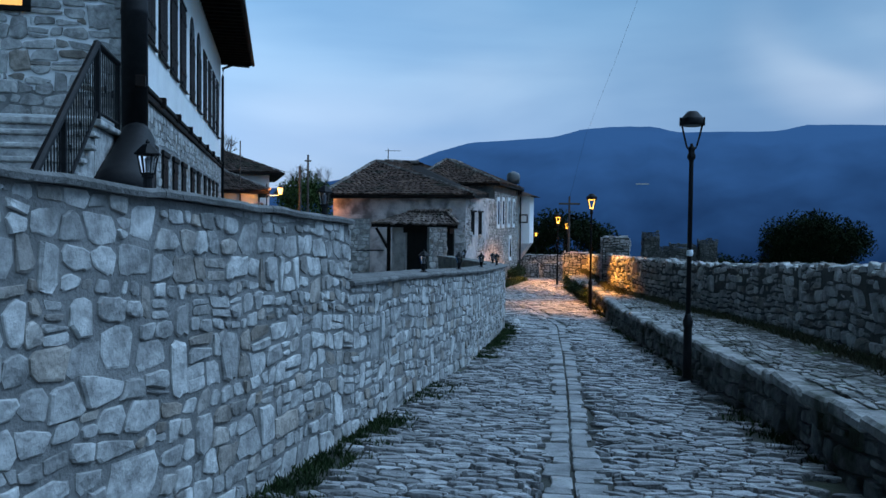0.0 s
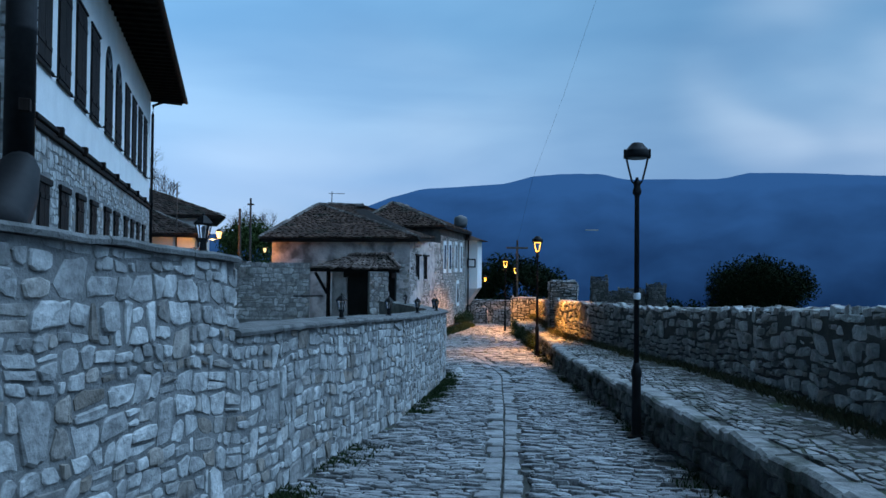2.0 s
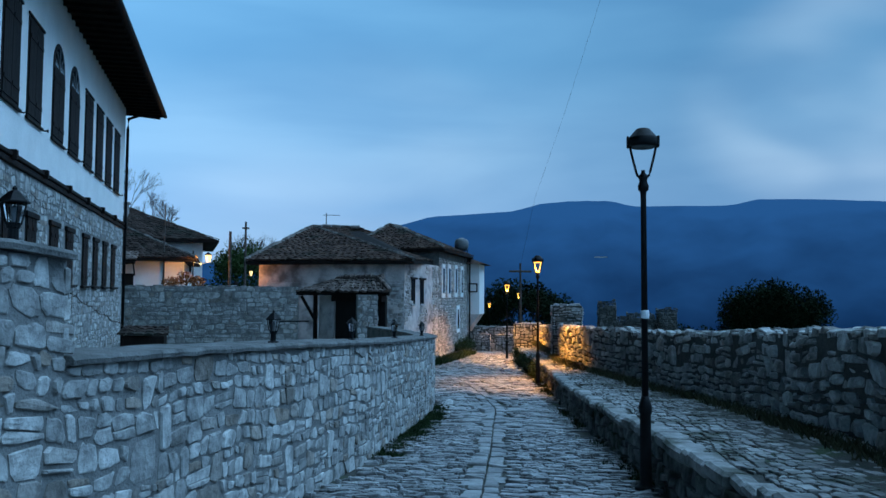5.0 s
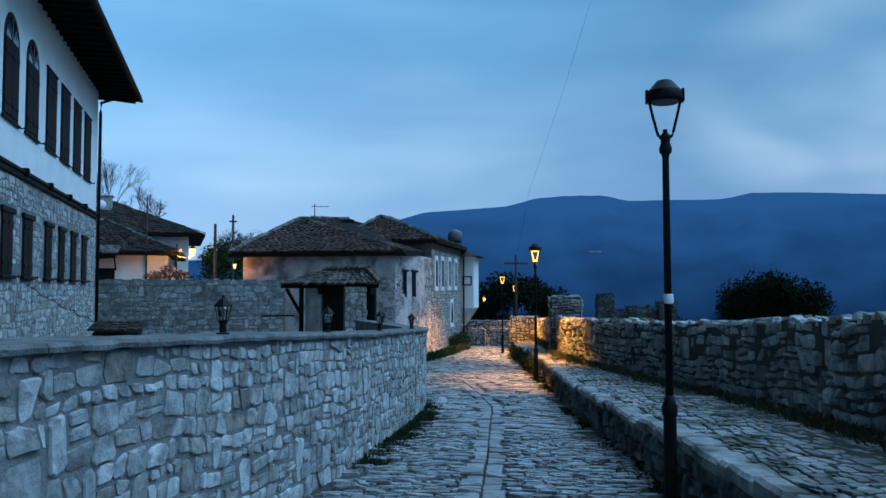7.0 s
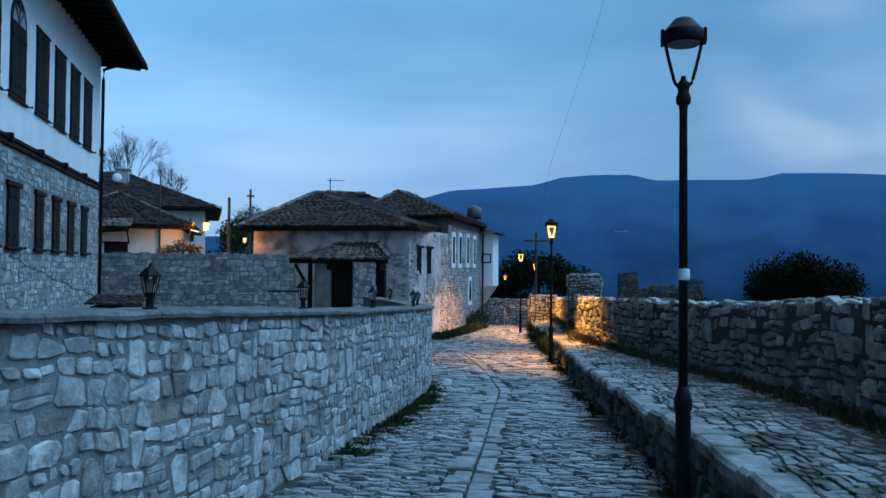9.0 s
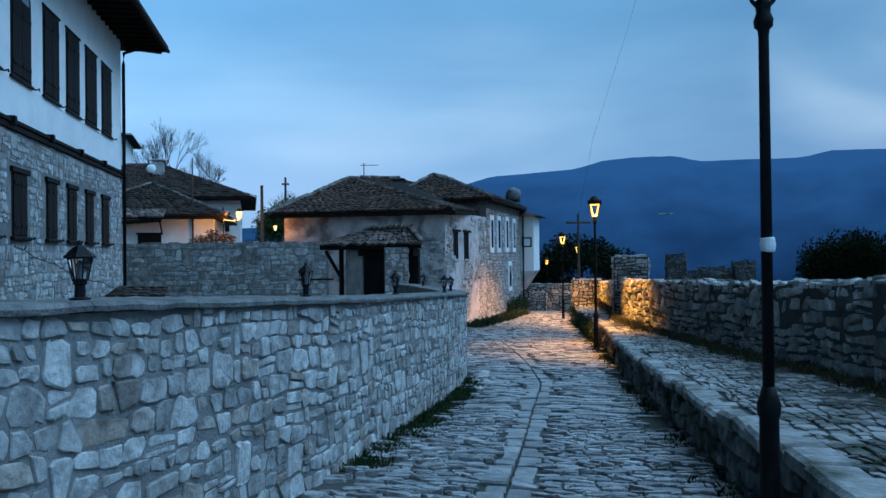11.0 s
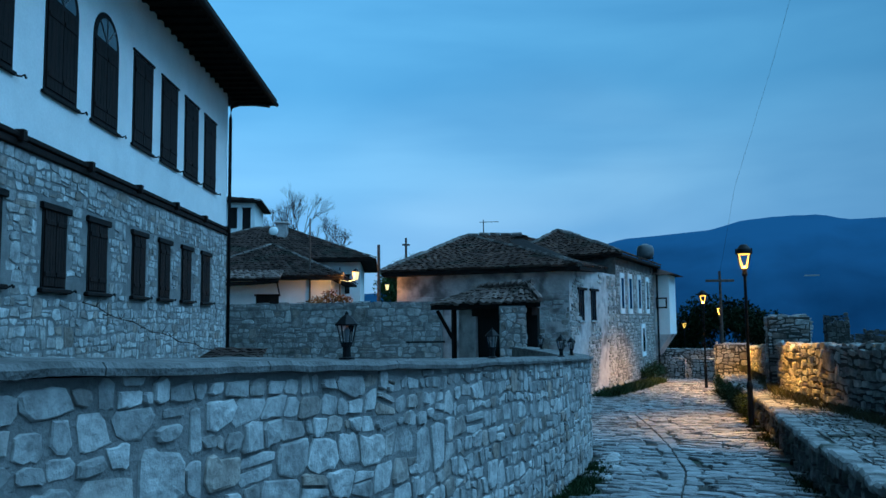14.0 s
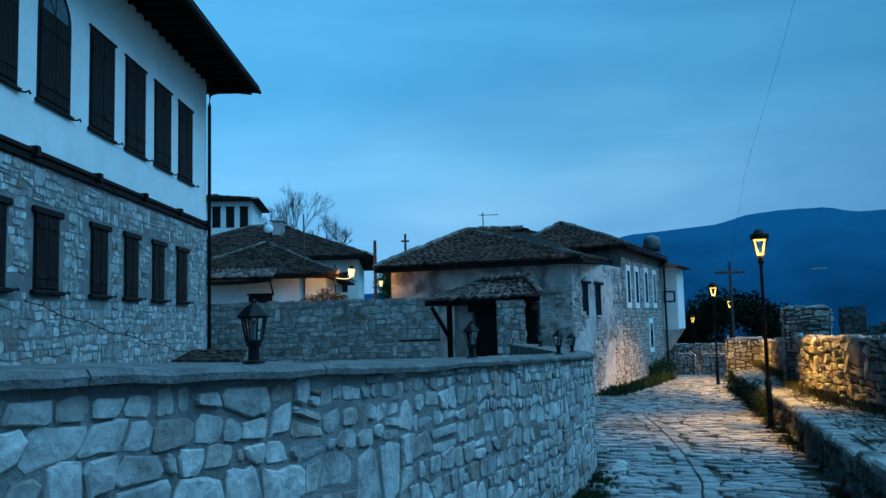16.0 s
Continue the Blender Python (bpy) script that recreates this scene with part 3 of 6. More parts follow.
def ground_sheet():
    xs = sorted({round(v, 2) for v in [*np.arange(-12, 26, 1.0), *np.arange(-60, 80, 8.0), *np.arange(-400, 500, 60.0), *np.arange(-4200, 4300, 400.0)]})
    ys = sorted({round(v, 2) for v in [*np.arange(-10, 60, 1.0), *np.arange(-60, 140, 8.0), *np.arange(-400, 500, 60.0), *np.arange(-4200, 4300, 400.0)]})
    vs = [(x, y, terrain_z(x, y)) for y in ys for x in xs]
    n = len(xs)
    fs = [(j * n + i, j * n + i + 1, (j + 1) * n + i + 1, (j + 1) * n + i) for j in range(len(ys) - 1) for i in range(n - 1)]
    ob = mesh_object("ground", vs, fs, M_EARTH, smooth=True)
    tagged(ob, "dark grassy hillside that falls away beyond the parapet", "ground", kind="structure")


ground_sheet()


def mountain(name, dist, base, ridge, az0, az1, rough, mat, label, steps=420, seed=0.0):
    """A ridge that stands round the place; ridge(azimuth) gives its crest in degrees above level."""
    vs, fs, rows = [], [], 14
    for i in range(steps + 1):
        az = az0 + (az1 - az0) * i / steps
        crest = dist * math.tan(radians(ridge(az)))
        for j in range(rows + 1):
            f = j / rows
            d = dist * (0.72 + 0.28 * f) + 60 * noise.noise((az * 0.5, f * 3, seed)) * (1 - f)
            z = base + (crest + 1.5 - base) * (f ** 0.85) + rough * noise.noise((az * 0.7, f * 4.0, seed + 5)) * f * (1 - f)
            a = radians(az)
            vs.append((d * math.sin(a), d * math.cos(a), z))
    r = rows + 1
    for i in range(steps):
        for j in range(rows):
            fs.append((i * r + j, (i + 1) * r + j, (i + 1) * r + j + 1, i * r + j + 1))
    return tagged(mesh_object(name, vs, fs, mat, smooth=True), label, "mountain", kind="structure")


# dusk haze painted as emission: dark blue low down, lighter blue towards the crest
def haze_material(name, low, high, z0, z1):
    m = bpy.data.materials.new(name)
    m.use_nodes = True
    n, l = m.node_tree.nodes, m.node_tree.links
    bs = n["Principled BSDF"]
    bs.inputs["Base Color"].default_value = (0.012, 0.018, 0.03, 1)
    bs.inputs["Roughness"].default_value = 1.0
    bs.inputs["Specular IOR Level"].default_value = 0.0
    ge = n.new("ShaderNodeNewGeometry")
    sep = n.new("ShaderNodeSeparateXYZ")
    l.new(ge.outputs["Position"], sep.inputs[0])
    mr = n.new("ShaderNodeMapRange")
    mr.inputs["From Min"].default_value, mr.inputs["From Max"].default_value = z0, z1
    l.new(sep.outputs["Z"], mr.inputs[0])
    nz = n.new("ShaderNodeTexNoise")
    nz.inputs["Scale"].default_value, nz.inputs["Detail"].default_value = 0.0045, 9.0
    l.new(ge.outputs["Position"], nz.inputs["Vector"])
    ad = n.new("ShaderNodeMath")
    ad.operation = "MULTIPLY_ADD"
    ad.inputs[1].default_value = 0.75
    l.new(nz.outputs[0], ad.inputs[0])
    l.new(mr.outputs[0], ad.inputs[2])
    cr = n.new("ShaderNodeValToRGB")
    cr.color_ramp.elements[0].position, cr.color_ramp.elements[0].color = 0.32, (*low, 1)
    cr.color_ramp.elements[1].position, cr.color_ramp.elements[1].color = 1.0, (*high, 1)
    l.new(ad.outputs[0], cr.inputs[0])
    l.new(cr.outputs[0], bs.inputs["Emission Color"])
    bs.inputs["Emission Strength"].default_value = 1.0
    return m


M_MOUNTAIN_HAZE = haze_material("distant_mountain_haze_glow", (0.0019, 0.0125, 0.050), (0.022, 0.082, 0.235), -120, 560)

RIDGE = ((-80, 1.0), (-20, 1.5), (0, 2.2), (4, 2.8), (7, 3.4), (8.7, 3.93), (11.3, 4.95), (12.3, 5.22), (13.5, 5.58), (17.2, 5.84), (19.3, 5.97), (20.3, 6.2), (21.5, 6.54), (24, 6.68), (26.4, 6.64), (27.0, 6.45), (27.8, 6.22), (31, 6.2), (34.2, 6.12), (35.8, 6.47), (38, 6.42), (40.3, 6.28), (43.6, 6.0), (52, 5.8), (60, 5.8), (75, 5.2), (110, 4.0), (150, 2.0), (200, 1.0))
mountain("mountain", 2900, -130, lambda a: float(np.interp(a, [p[0] for p in RIDGE], [p[1] for p in RIDGE])) + 0.035 * noise.noise((a * 1.6, 3, 0)), -80, 200, 60, M_MOUNTAIN_HAZE, "long mountain ridge far across the valley, its blue dusk haze painted as glow")


# road: bed, setts and the slab gutter
GUTTER = Line([(-1.6, -4.5), (0.25, 0.3), (1.99, 5.1), (2.62, 6.85), (3.68, 9.75), (4.9, 13.2), (5.95, 16.3), (6.75, 18.6), (7.25, 21.0), (7.7, 23.8), (8.1, 26.8)])


def left_x(y):
    if y > 25.9:
        return float(np.interp(y, (25.9, 30, 33, 38.5, 45, 60), (5.62, 7.0, 8.6, 11.6, 13.6, 17.0)))
    return float(np.interp(y, [p.y for p in LEFT.p], [p.x for p in LEFT.p]))


def right_x(y):
    return float(np.interp(y, [p.y for p in LEDGE.p] + [40, 60], [p.x for p in LEDGE.p] + [14.3, 22.0]))


def road_bed():
    ys = list(np.arange(-6, 50, 0.5))
    vs, fs, k = [], [], 8
    for y in ys:
        a, b = left_x(y) - 0.25, right_x(y) + 0.25
        for i in range(k + 1):
            x = a + (b - a) * i / k
            vs.append((x, y, ground_z(x, y) - 0.012 + 0.012 * noise.noise((x, y, 0))))
    for j in range(len(ys) - 1):
        for i in range(k):
            fs.append((j * (k + 1) + i, j * (k + 1) + i + 1, (j + 1) * (k + 1) + i + 1, (j + 1) * (k + 1) + i))
    ob = mesh_object("road", vs, fs, M_ROADBED, smooth=True)
    return tagged(ob, "narrow cobbled lane of worn grey stones with a slab gutter", "road", kind="structure")


ROAD = road_bed()


# ---- boundary wall beside the lane ----
def left_top(y):
    if y < 7.14:
        return 1.70 - 0.051 * (y - 3.43)
    return float(np.interp(y, (7.14, 11.3, 13.6, 19.0, 20.5, 26.0), (0.965, 0.785, 0.66, 0.43, 0.38, 0.36)))


def left_base(u):
    p, _, _ = LEFT.at(u)
    return ground_z(p.x, p.y) - 0.1


def left_body_top(u):
    return left_top(LEFT.at(u)[0].y)


U_STEP = LEFT.u_of_y(7.14)


def boundary_wall():
    top = lambda u: left_top(max(LEFT.at(u)[0].y, 7.16))
    low = wall_body(LEFT, left_base, top, 0.42, 1, "boundary_wall", M_MORTAR, None, 0.3, 0.0, U_STEP, LEFT.length)
    tagged(low, "low pale rubble-stone wall with concrete coping along the lane", "wall", kind="structure")
    high = wall_body(LEFT, left_base, lambda u: 1.70 - 0.051 * (LEFT.at(u)[0].y - 3.43), 0.42, 1, "boundary_wall_high", M_MORTAR, None, 0.3, 0.0, 0.0, U_STEP)
    tagged(high, "high pale rubble-stone wall with concrete coping along the lane", "wall", kind="structure")
    place = line_place(LEFT, left_base)
    rng = random.Random(11)
    height = lambda u: (1.70 - 0.051 * (LEFT.at(u)[0].y - 3.43) if u < U_STEP else left_body_top(u)) - left_base(u)
    cells = fieldstone(LEFT.length - 3.0, height, lambda u: 0.0, rng, (0.085, 0.185), (0.7, 1.9), 0.0075, 0.10)
    hi = [c for c in cells if centre(c)[0] < U_STEP]
    lo = [c for c in cells if centre(c)[0] >= U_STEP]
    u_a = LEFT.u_of_y(3.0)
    stone_face(hi, place, rng, 0.015, high, M_LIME, M_LIME_P, lambda u, v: u > u_a, most=230)
    stone_face(lo, place, rng, 0.015, low, M_LIME, M_LIME_P, lambda u, v: U_STEP < u < U_STEP + 7.0 and v > 0.25, most=300)
    # quoins on the end of the high part, above the lower wall
    p, nrm, d = LEFT.at(U_STEP)
    z = left_top(7.3) + 0.07
    s = Shape()
    while z < left_top(7.0) - 0.04:
        h = min(rng.uniform(0.12, 0.2), left_top(7.0) - 0.01 - z)
        m = turn_to(p.x, p.y, z, d)
        s.box((-0.02, -0.01, 0.008), (rng.uniform(0.02, 0.035), rng.uniform(0.2, 0.4), h - 0.008), m, 0.015)
        z += h
    s.make("quoin", M_LIME, high)
    # coping slabs
    for a, b, wall, lift in ((0.0, U_STEP, high, 0), (U_STEP, LEFT.length, low, 0)):
        u = a
        while u < b - 0.05:
            w = min(rng.uniform(0.9, 1.4), b - u)
            vs = []
            for i in range(9):
                uu = u + 0.004 + (w - 0.008) * i / 8
                uq = min(uu, U_STEP - 0.001) if wall is high else uu
                q, nn, _ = LEFT.at(uu)
                zt = (1.70 - 0.051 * (q.y - 3.43)) if wall is high else left_top(max(q.y, 7.15))
                wob = 0.03 * noise.noise((uu * 4.0, 4.0, 0))
                for off, dz in ((0.055 + wob, 0.003), (0.06 + wob, 0.030), (0.042 + wob, 0.050), (-0.46, 0.062), (-0.475, 0.003)):
                    vs.append((q.x + nn.x * off, q.y + nn.y * off, zt + dz + 0.016 * noise.noise((uu * 3.5, off * 9.0, 1))))
            fs = []
            for i in range(8):
                for j in range(5):
                    k = (j + 1) % 5
                    fs.append((i * 5 + j, i * 5 + 5 + j, i * 5 + 5 + k, i * 5 + k))
            fs += [(0, 1, 2, 3, 4), (44, 43, 42, 41, 40)]
            Shape().add(vs, fs).make("coping_slab", M_COPING, wall)
            u += w


boundary_wall()


# ---- ledge and parapet on the valley side ----
def ledge_base(u):
    p, _, _ = LEDGE.at(u)
    return ground_z(p.x, p.y) - 0.05


def ledge_and_parapet():
    # the raised walkway fills the space between its front wall and the parapet
    n = 80
    vs, fs = [], []
    for i in range(n + 1):
        u = LEDGE.length * i / n
        p, nrm, _ = LEDGE.at(u)
        qx = float(np.interp(p.y, [q.y for q in PARAPET.p], [q.x for q in PARAPET.p])) + 0.25
        zt = ground_z(p.x, p.y) + 0.52
        vs += [(p.x + 0.03, p.y, zt - 0.75), (p.x + 0.06, p.y, zt), (max(qx, p.x + 0.5), p.y, zt + 0.05), (max(qx, p.x + 0.5), p.y, zt - 0.9)]
    for i in range(n):
        a, b = 4 * i, 4 * i + 4
        for j in range(4):
            k = (j + 1) % 4
            fs.append((a + j, b + j, b + k, a + k))
    fs += [(0, 1, 2, 3), (4 * n + 3, 4 * n + 2, 4 * n + 1, 4 * n)]
    walkway = Shape().add(vs, fs).make("pavement", M_ROADBED)
    tagged(walkway, "raised stone walkway with rough flagstones beside the parapet", "pavement", kind="structure")
    rng = random.Random(5)
    place = line_place(LEDGE, lambda u: ledge_base(u), 0.06, -1.0)
    u0, u1 = LEDGE.u_of_y(3.5), LEDGE.u_of_y(20)
    cells = fieldstone(LEDGE.length, lambda u: 0.50, lambda u: 0.0, rng, (0.10, 0.2), (0.8, 2.0), 0.009, 0.06)
    # front stones carry the face's shade in their colour, besides moss
    stone_face(cells, place, rng, 0.04, walkway, M_MOSSY_SHADE, M_MOSSY_SHADE_P, lambda u, v: u0 < u < u1, most=150)
    # edge stones, large and uneven
    u = 0.0
    while u < LEDGE.length - 0.3:
        w = rng.uniform(0.18, 0.5)
        p, nrm, d = LEDGE.at(u + w / 2)
        z = ground_z(p.x, p.y) + 0.43
        dep = rng.uniform(0.12, 0.24)
        lift = rng.uniform(0.10, 0.14)
        m = turn_to(p.x + rng.uniform(0.0, 0.06), p.y, z, d) @ pose(0, 0, 0, rng.uniform(-2, 2), rng.uniform(-2, 2), rng.uniform(-4, 4))
        s = Shape().box((-w / 2 + 0.01, -dep, 0.0), (w / 2 - 0.01, 0.05 + rng.uniform(0, 0.05), lift), None, 0.03)
        s.v = [m @ (Vector(q) + 0.022 * Vector((noise.noise((q[0] * 3 + u, q[1] * 3, q[2] * 3)), noise.noise((q[0] * 3, q[1] * 3 + u, 7)), 0.7 * noise.noise((q[0] * 3 + 9 + u, q[1] * 3, 1))))) for q in s.v]
        s.make("edge_stone", M_FLAG, walkway)
        u += w
    # flagstones of the walkway
    flag = Shape()
    for cell in rubble(LEDGE.length, lambda u: 3.0, lambda u: 0.2, (0.08, 0.19), (0.12, 0.36), rng, 0.009, 0.1):
        cu, cv = centre(cell)
        p, nrm, d = LEDGE.at(cu)
        x, y = p.x + nrm.x * cv, p.y + nrm.y * cv
        if parapet_side(x, y) > 0.05:
            continue

        def lay(a, b, e):
            q, nn, _ = LEDGE.at(a)
            return (q.x + nn.x * b, q.y + nn.y * b, ground_z(q.x, q.y) + 0.535 + 0.02 * b + e)
        flag.add(*stone_solid(cell, lay, rng, 0.014))
    ob = mesh_object("flagstone_paving", flag.v, flag.f, M_FLAG, walkway)
    ob["kind"] = "stuff"
    # parapet
    base = lambda u: ground_z(PARAPET.at(u)[0].x, PARAPET.at(u)[0].y) + 0.42
    tops = lambda u: float(np.interp(PARAPET.at(u)[0].y, (0, 20, 27, 38), (1.22, 1.20, 1.14, 0.93))) + 0.04 * noise.noise((u * 0.7, 2.0, 0)) + 0.05 * noise.noise((u * 2.3, 5.0, 0))
    wall = wall_body(PARAPET, base, lambda u: base(u) + tops(u), 0.6, -1, "parapet", M_MORTAR_D, None, 0.35)
    tagged(wall, "thick old grey rubble-stone parapet with an uneven top", "wall", kind="structure")
    place = line_place(PARAPET, base, 0.03, -1.0)
    a, b = PARAPET.u_of_y(6.5), PARAPET.u_of_y(16)
    cells = fieldstone(PARAPET.length, lambda u: tops(u) + 0.02, lambda u: 0.0, rng, (0.09, 0.19), (0.75, 2.2), 0.012, 0.13)
    stone_face(cells, place, rng, 0.062, wall, M_GREYSTONE, M_GREYSTONE_P, lambda u, v: a < u < b, most=300)
    cap = Shape()
    for cell in rubble(PARAPET.length, lambda u: 0.6, lambda u: 0.0, (0.18, 0.3), (0.25, 0.55), rng, 0.015, 0.05):
        def over(u, v, d):
            q, nn, _ = PARAPET.at(u)
            return (q.x + nn.x * (v - 0.03), q.y + nn.y * (v - 0.03), base(u) + tops(u) + d)
        cap.add(*stone_solid(cell, over, rng, 0.045, 0.04))
    ob = mesh_object("capping", cap.v, cap.f, M_GREYSTONE, wall)
    ob["kind"] = "stuff"


ledge_and_parapet()


def rubble_block(name, x, y, z, direction, length, depth, height, mat, mat_body, label, category="wall", seed=1, rows=(0.12, 0.26), widths=(0.16, 0.45), proud=0.045, kind="structure", rag=0.05):
    """A free block of rubble masonry, stones on four sides and the top; x, y: the middle of its foot."""
    rng = random.Random(seed)
    m = turn_to(x, y, z, direction)
    core = Shape().box((-length / 2, -depth / 2, 0), (length / 2, depth / 2, height - max(0.0, rag - 0.05)), m).make(name, mat_body)
    tagged(core, label, category, kind=kind)
    s = Shape()
    for w, ox, oy, ang in ((length, 0, -depth / 2, 0), (depth, length / 2, 0, 90), (length, 0, depth / 2, 180), (depth, -length / 2, 0, 270)):
        r = m @ pose(ox, oy, 0, 0, 0, ang)
        ragged = lambda u: height + rag * noise.noise((u * 1.7, seed, ang))
        for cell in rubble(w, ragged, lambda u: 0.0, rows, widths, rng, 0.014, 0.05):
            s.add(*stone_solid(cell, lambda u, v, d: r @ Vector((u - w / 2, -d, v)), rng, proud))
    for cell in rubble(length, lambda u: depth, lambda u: 0.0, (0.2, 0.35), (0.25, 0.5), rng, 0.014, 0.04):
        s.add(*stone_solid(cell, lambda u, v, d: m @ Vector((u - length / 2, v - depth / 2, height - max(0.0, rag - 0.05) + d)), rng, proud))
    ob = mesh_object("stonework", s.v, s.f, mat, core)
    ob["kind"] = "stuff"
    return core


rubble_block("parapet_pier", 12.2, 27.6, -0.65, (0.93, -0.37), 0.95, 0.9, 1.66, M_GREYSTONE, M_MORTAR_D, "square grey stone pier rising above the parapet", seed=3, rows=(0.08, 0.17), widths=(0.25, 0.6))
rubble_block("end_pier", 14.95, 38.6, -1.5, (1, -0.38), 1.25, 0.9, 1.5, M_GREYSTONE, M_MORTAR_D, "low square stone pier where the parapet ends", seed=4)
rubble_block("far_wall", 14.87, 45.5, -1.95, (1, -0.42), 0.75, 0.5, 1.12, M_GREYSTONE, M_MORTAR_D, "low lamplit stone wall end at the bend of the lane", seed=5, proud=0.03)
rubble_block("far_wall_long", 16.17, 45.1, -1.95, (1, -0.42), 1.35, 0.5, 1.08, M_GREYSTONE, M_MORTAR_D, "low lamplit stone wall at the bend of the lane", seed=6, proud=0.03)
rubble_block("far_wall_back", 16.5, 48.3, -2.1, (1, -0.42), 4.4, 0.5, 1.58, M_GREYSTONE, M_MORTAR_D, "higher lamplit stone wall behind the bend of the lane", seed=7, proud=0.03)
for i, (x, y, w, h) in enumerate(((19.9, 40.4, 0.85, 1.05), (20.7, 40.2, 0.7, 0.3), (21.5, 39.8, 1.3, 0.45), (22.6, 39.2, 0.9, 0.75))):
    rubble_block("ruined_wall", x, y, terrain_z(x, y) - 0.2, (1, -0.35), w, 0.7, h + 0.2 - terrain_z(x, y), M_RUIN, M_MORTAR_D, "broken stump of an old dark stone wall beyond the parapet", seed=20 + i, kind="", rag=0.35)


# ---- street lamps ----
def street_lamp(x, y, z, lit, label, tape=False, tilt=0.0, power=0.0, size=1.0, spread=98):
    lamp = tagged(new("street_lamp"), label, "street lamp", "street lamps along the lane")
    Shape().lathe([(0.11, 0), (0.11, 0.025), (0.08, 0.04), (0.058, 0.07), (0.054, 0.74), (0.064, 0.76), (0.067, 0.82), (0.052, 0.86), (0.038, 0.92)], 16).make("base", M_IRON, lamp, smooth=True)
    Shape().lathe([(0.034, 0.90), (0.029, 2.93), (0.033, 2.97), (0.052, 2.99), (0.055, 3.03), (0.040, 3.07), (0.042, 3.10), (0.050, 3.115), (0.042, 3.14), (0.022, 3.16), (0.018, 3.19)], 14).make("pole", M_IRON, lamp, smooth=True)
    if tape:
        Shape().lathe([(0.034, 1.69), (0.042, 1.70), (0.046, 1.73), (0.041, 1.77), (0.035, 1.775)], 12).make("tape", M_TAPE, lamp, "white tape wound round the pole").location.x = 0.006
    # forked holder: two arms from the collar to the rim of the hood
    r = pose(0, 0, 0, 0, 0, tilt)
    for side in (-1, 1):
        arm = [(0.04, 3.12), (0.058, 3.14), (0.068, 3.17), (0.105, 3.32), (0.13, 3.44), (0.138, 3.47)]
        Shape().tube([r @ Vector((side * q, 0, h)) for q, h in arm], 0.0125, 8).make("arm", M_IRON, lamp)
        Shape().box((side * 0.150 - 0.012, -0.05, 3.425), (side * 0.150 + 0.012, 0.05, 3.535), r, 0.006).make("rim_clip", M_IRON, lamp)
    Shape().lathe([(0.128, 3.43), (0.148, 3.437), (0.152, 3.46), (0.152, 3.515), (0.138, 3.53), (0.115, 3.555), (0.085, 3.59), (0.068, 3.61), (0.055, 3.617), (0.01, 3.62)], 20, r).make("hood", M_IRON, lamp, smooth=True)
    if lit:
        Shape().lathe([(0.05, 3.405), (0.10, 3.412), (0.118, 3.424), (0.118, 3.429)], 16, r).make("lens", M_WARM, lamp, "glowing warm lens under the hood").visible_shadow = False
        # added emissive strips stand for lamplight caught along the lantern's arms
        for k in range(4):
            c = r @ pose(0, 0, 0, 0, 0, 45 + 90 * k)
            g = Shape()
            for q0, q1 in ((0.014, -1), (0.014, 1)):
                g.add([c @ Vector(p) for p in ((0.062, 0, 3.16), (0.062 - q0 * 0.5, q1 * q0, 3.16), (0.142 - q0 * 0.5, q1 * q0, 3.42), (0.142, 0, 3.42), (0.056, 0, 3.16), (0.056 - q0 * 0.5, q1 * q0, 3.16), (0.136 - q0 * 0.5, q1 * q0, 3.42), (0.136, 0, 3.42))], [(0, 1, 2, 3), (7, 6, 5, 4), (0, 4, 5, 1), (3, 2, 6, 7), (1, 5, 6, 2)])
            g.make("lamplit_edge_glow", M_WARM, lamp, "emissive yellow strip standing for lamplight along a lantern edge").visible_shadow = False
        # lamplight on the foot is emission as well
        Shape().lathe([(0.03, 3.14), (0.062, 3.15), (0.062, 3.168), (0.03, 3.172)], 12, r).make("lantern_foot", M_WARM, lamp, "lantern foot with its lamplight painted as glow").visible_shadow = False
        light = bpy.data.lights.new("lamp_light", "SPOT")
        light.energy, light.color, light.shadow_soft_size = power, (1.0, 0.40, 0.065), 0.06
        light.spot_size, light.spot_blend = radians(spread), 0.9
        ob = new("lamp_light", light)
        ob.location = (0, 0, 3.38)
        ob.parent = lamp
    else:
        Shape().lathe([(0.06, 3.412), (0.112, 3.418), (0.122, 3.432)], 16, r).make("lens", M_TANK, lamp, "unlit grey lens under the hood")
    lamp.matrix_world = pose(x, y, z) @ Matrix.Scale(size, 4)
    return lamp


street_lamp(5.60, 10.18, -0.65, False, "unlit black iron street lamp with taped pole beside the ledge", True, tilt=-26, size=1.037)
street_lamp(9.68, 23.76, -1.15, True, "lit black iron street lamp glowing yellow beside the ledge", tilt=-22, power=2100, spread=106)
street_lamp(12.78, 35.4, -1.43, True, "lit black iron street lamp glowing yellow near the bend", tilt=-20, power=2500, size=0.94, spread=150)
street_lamp(16.74, 44.81, -1.95, True, "lit black iron street lamp standing below the bend", tilt=-20, power=1100, spread=125)
street_lamp(20.04, 60.58, terrain_z(20.04, 60.58), True, "lit far black iron street lamp among dark trees", power=150)


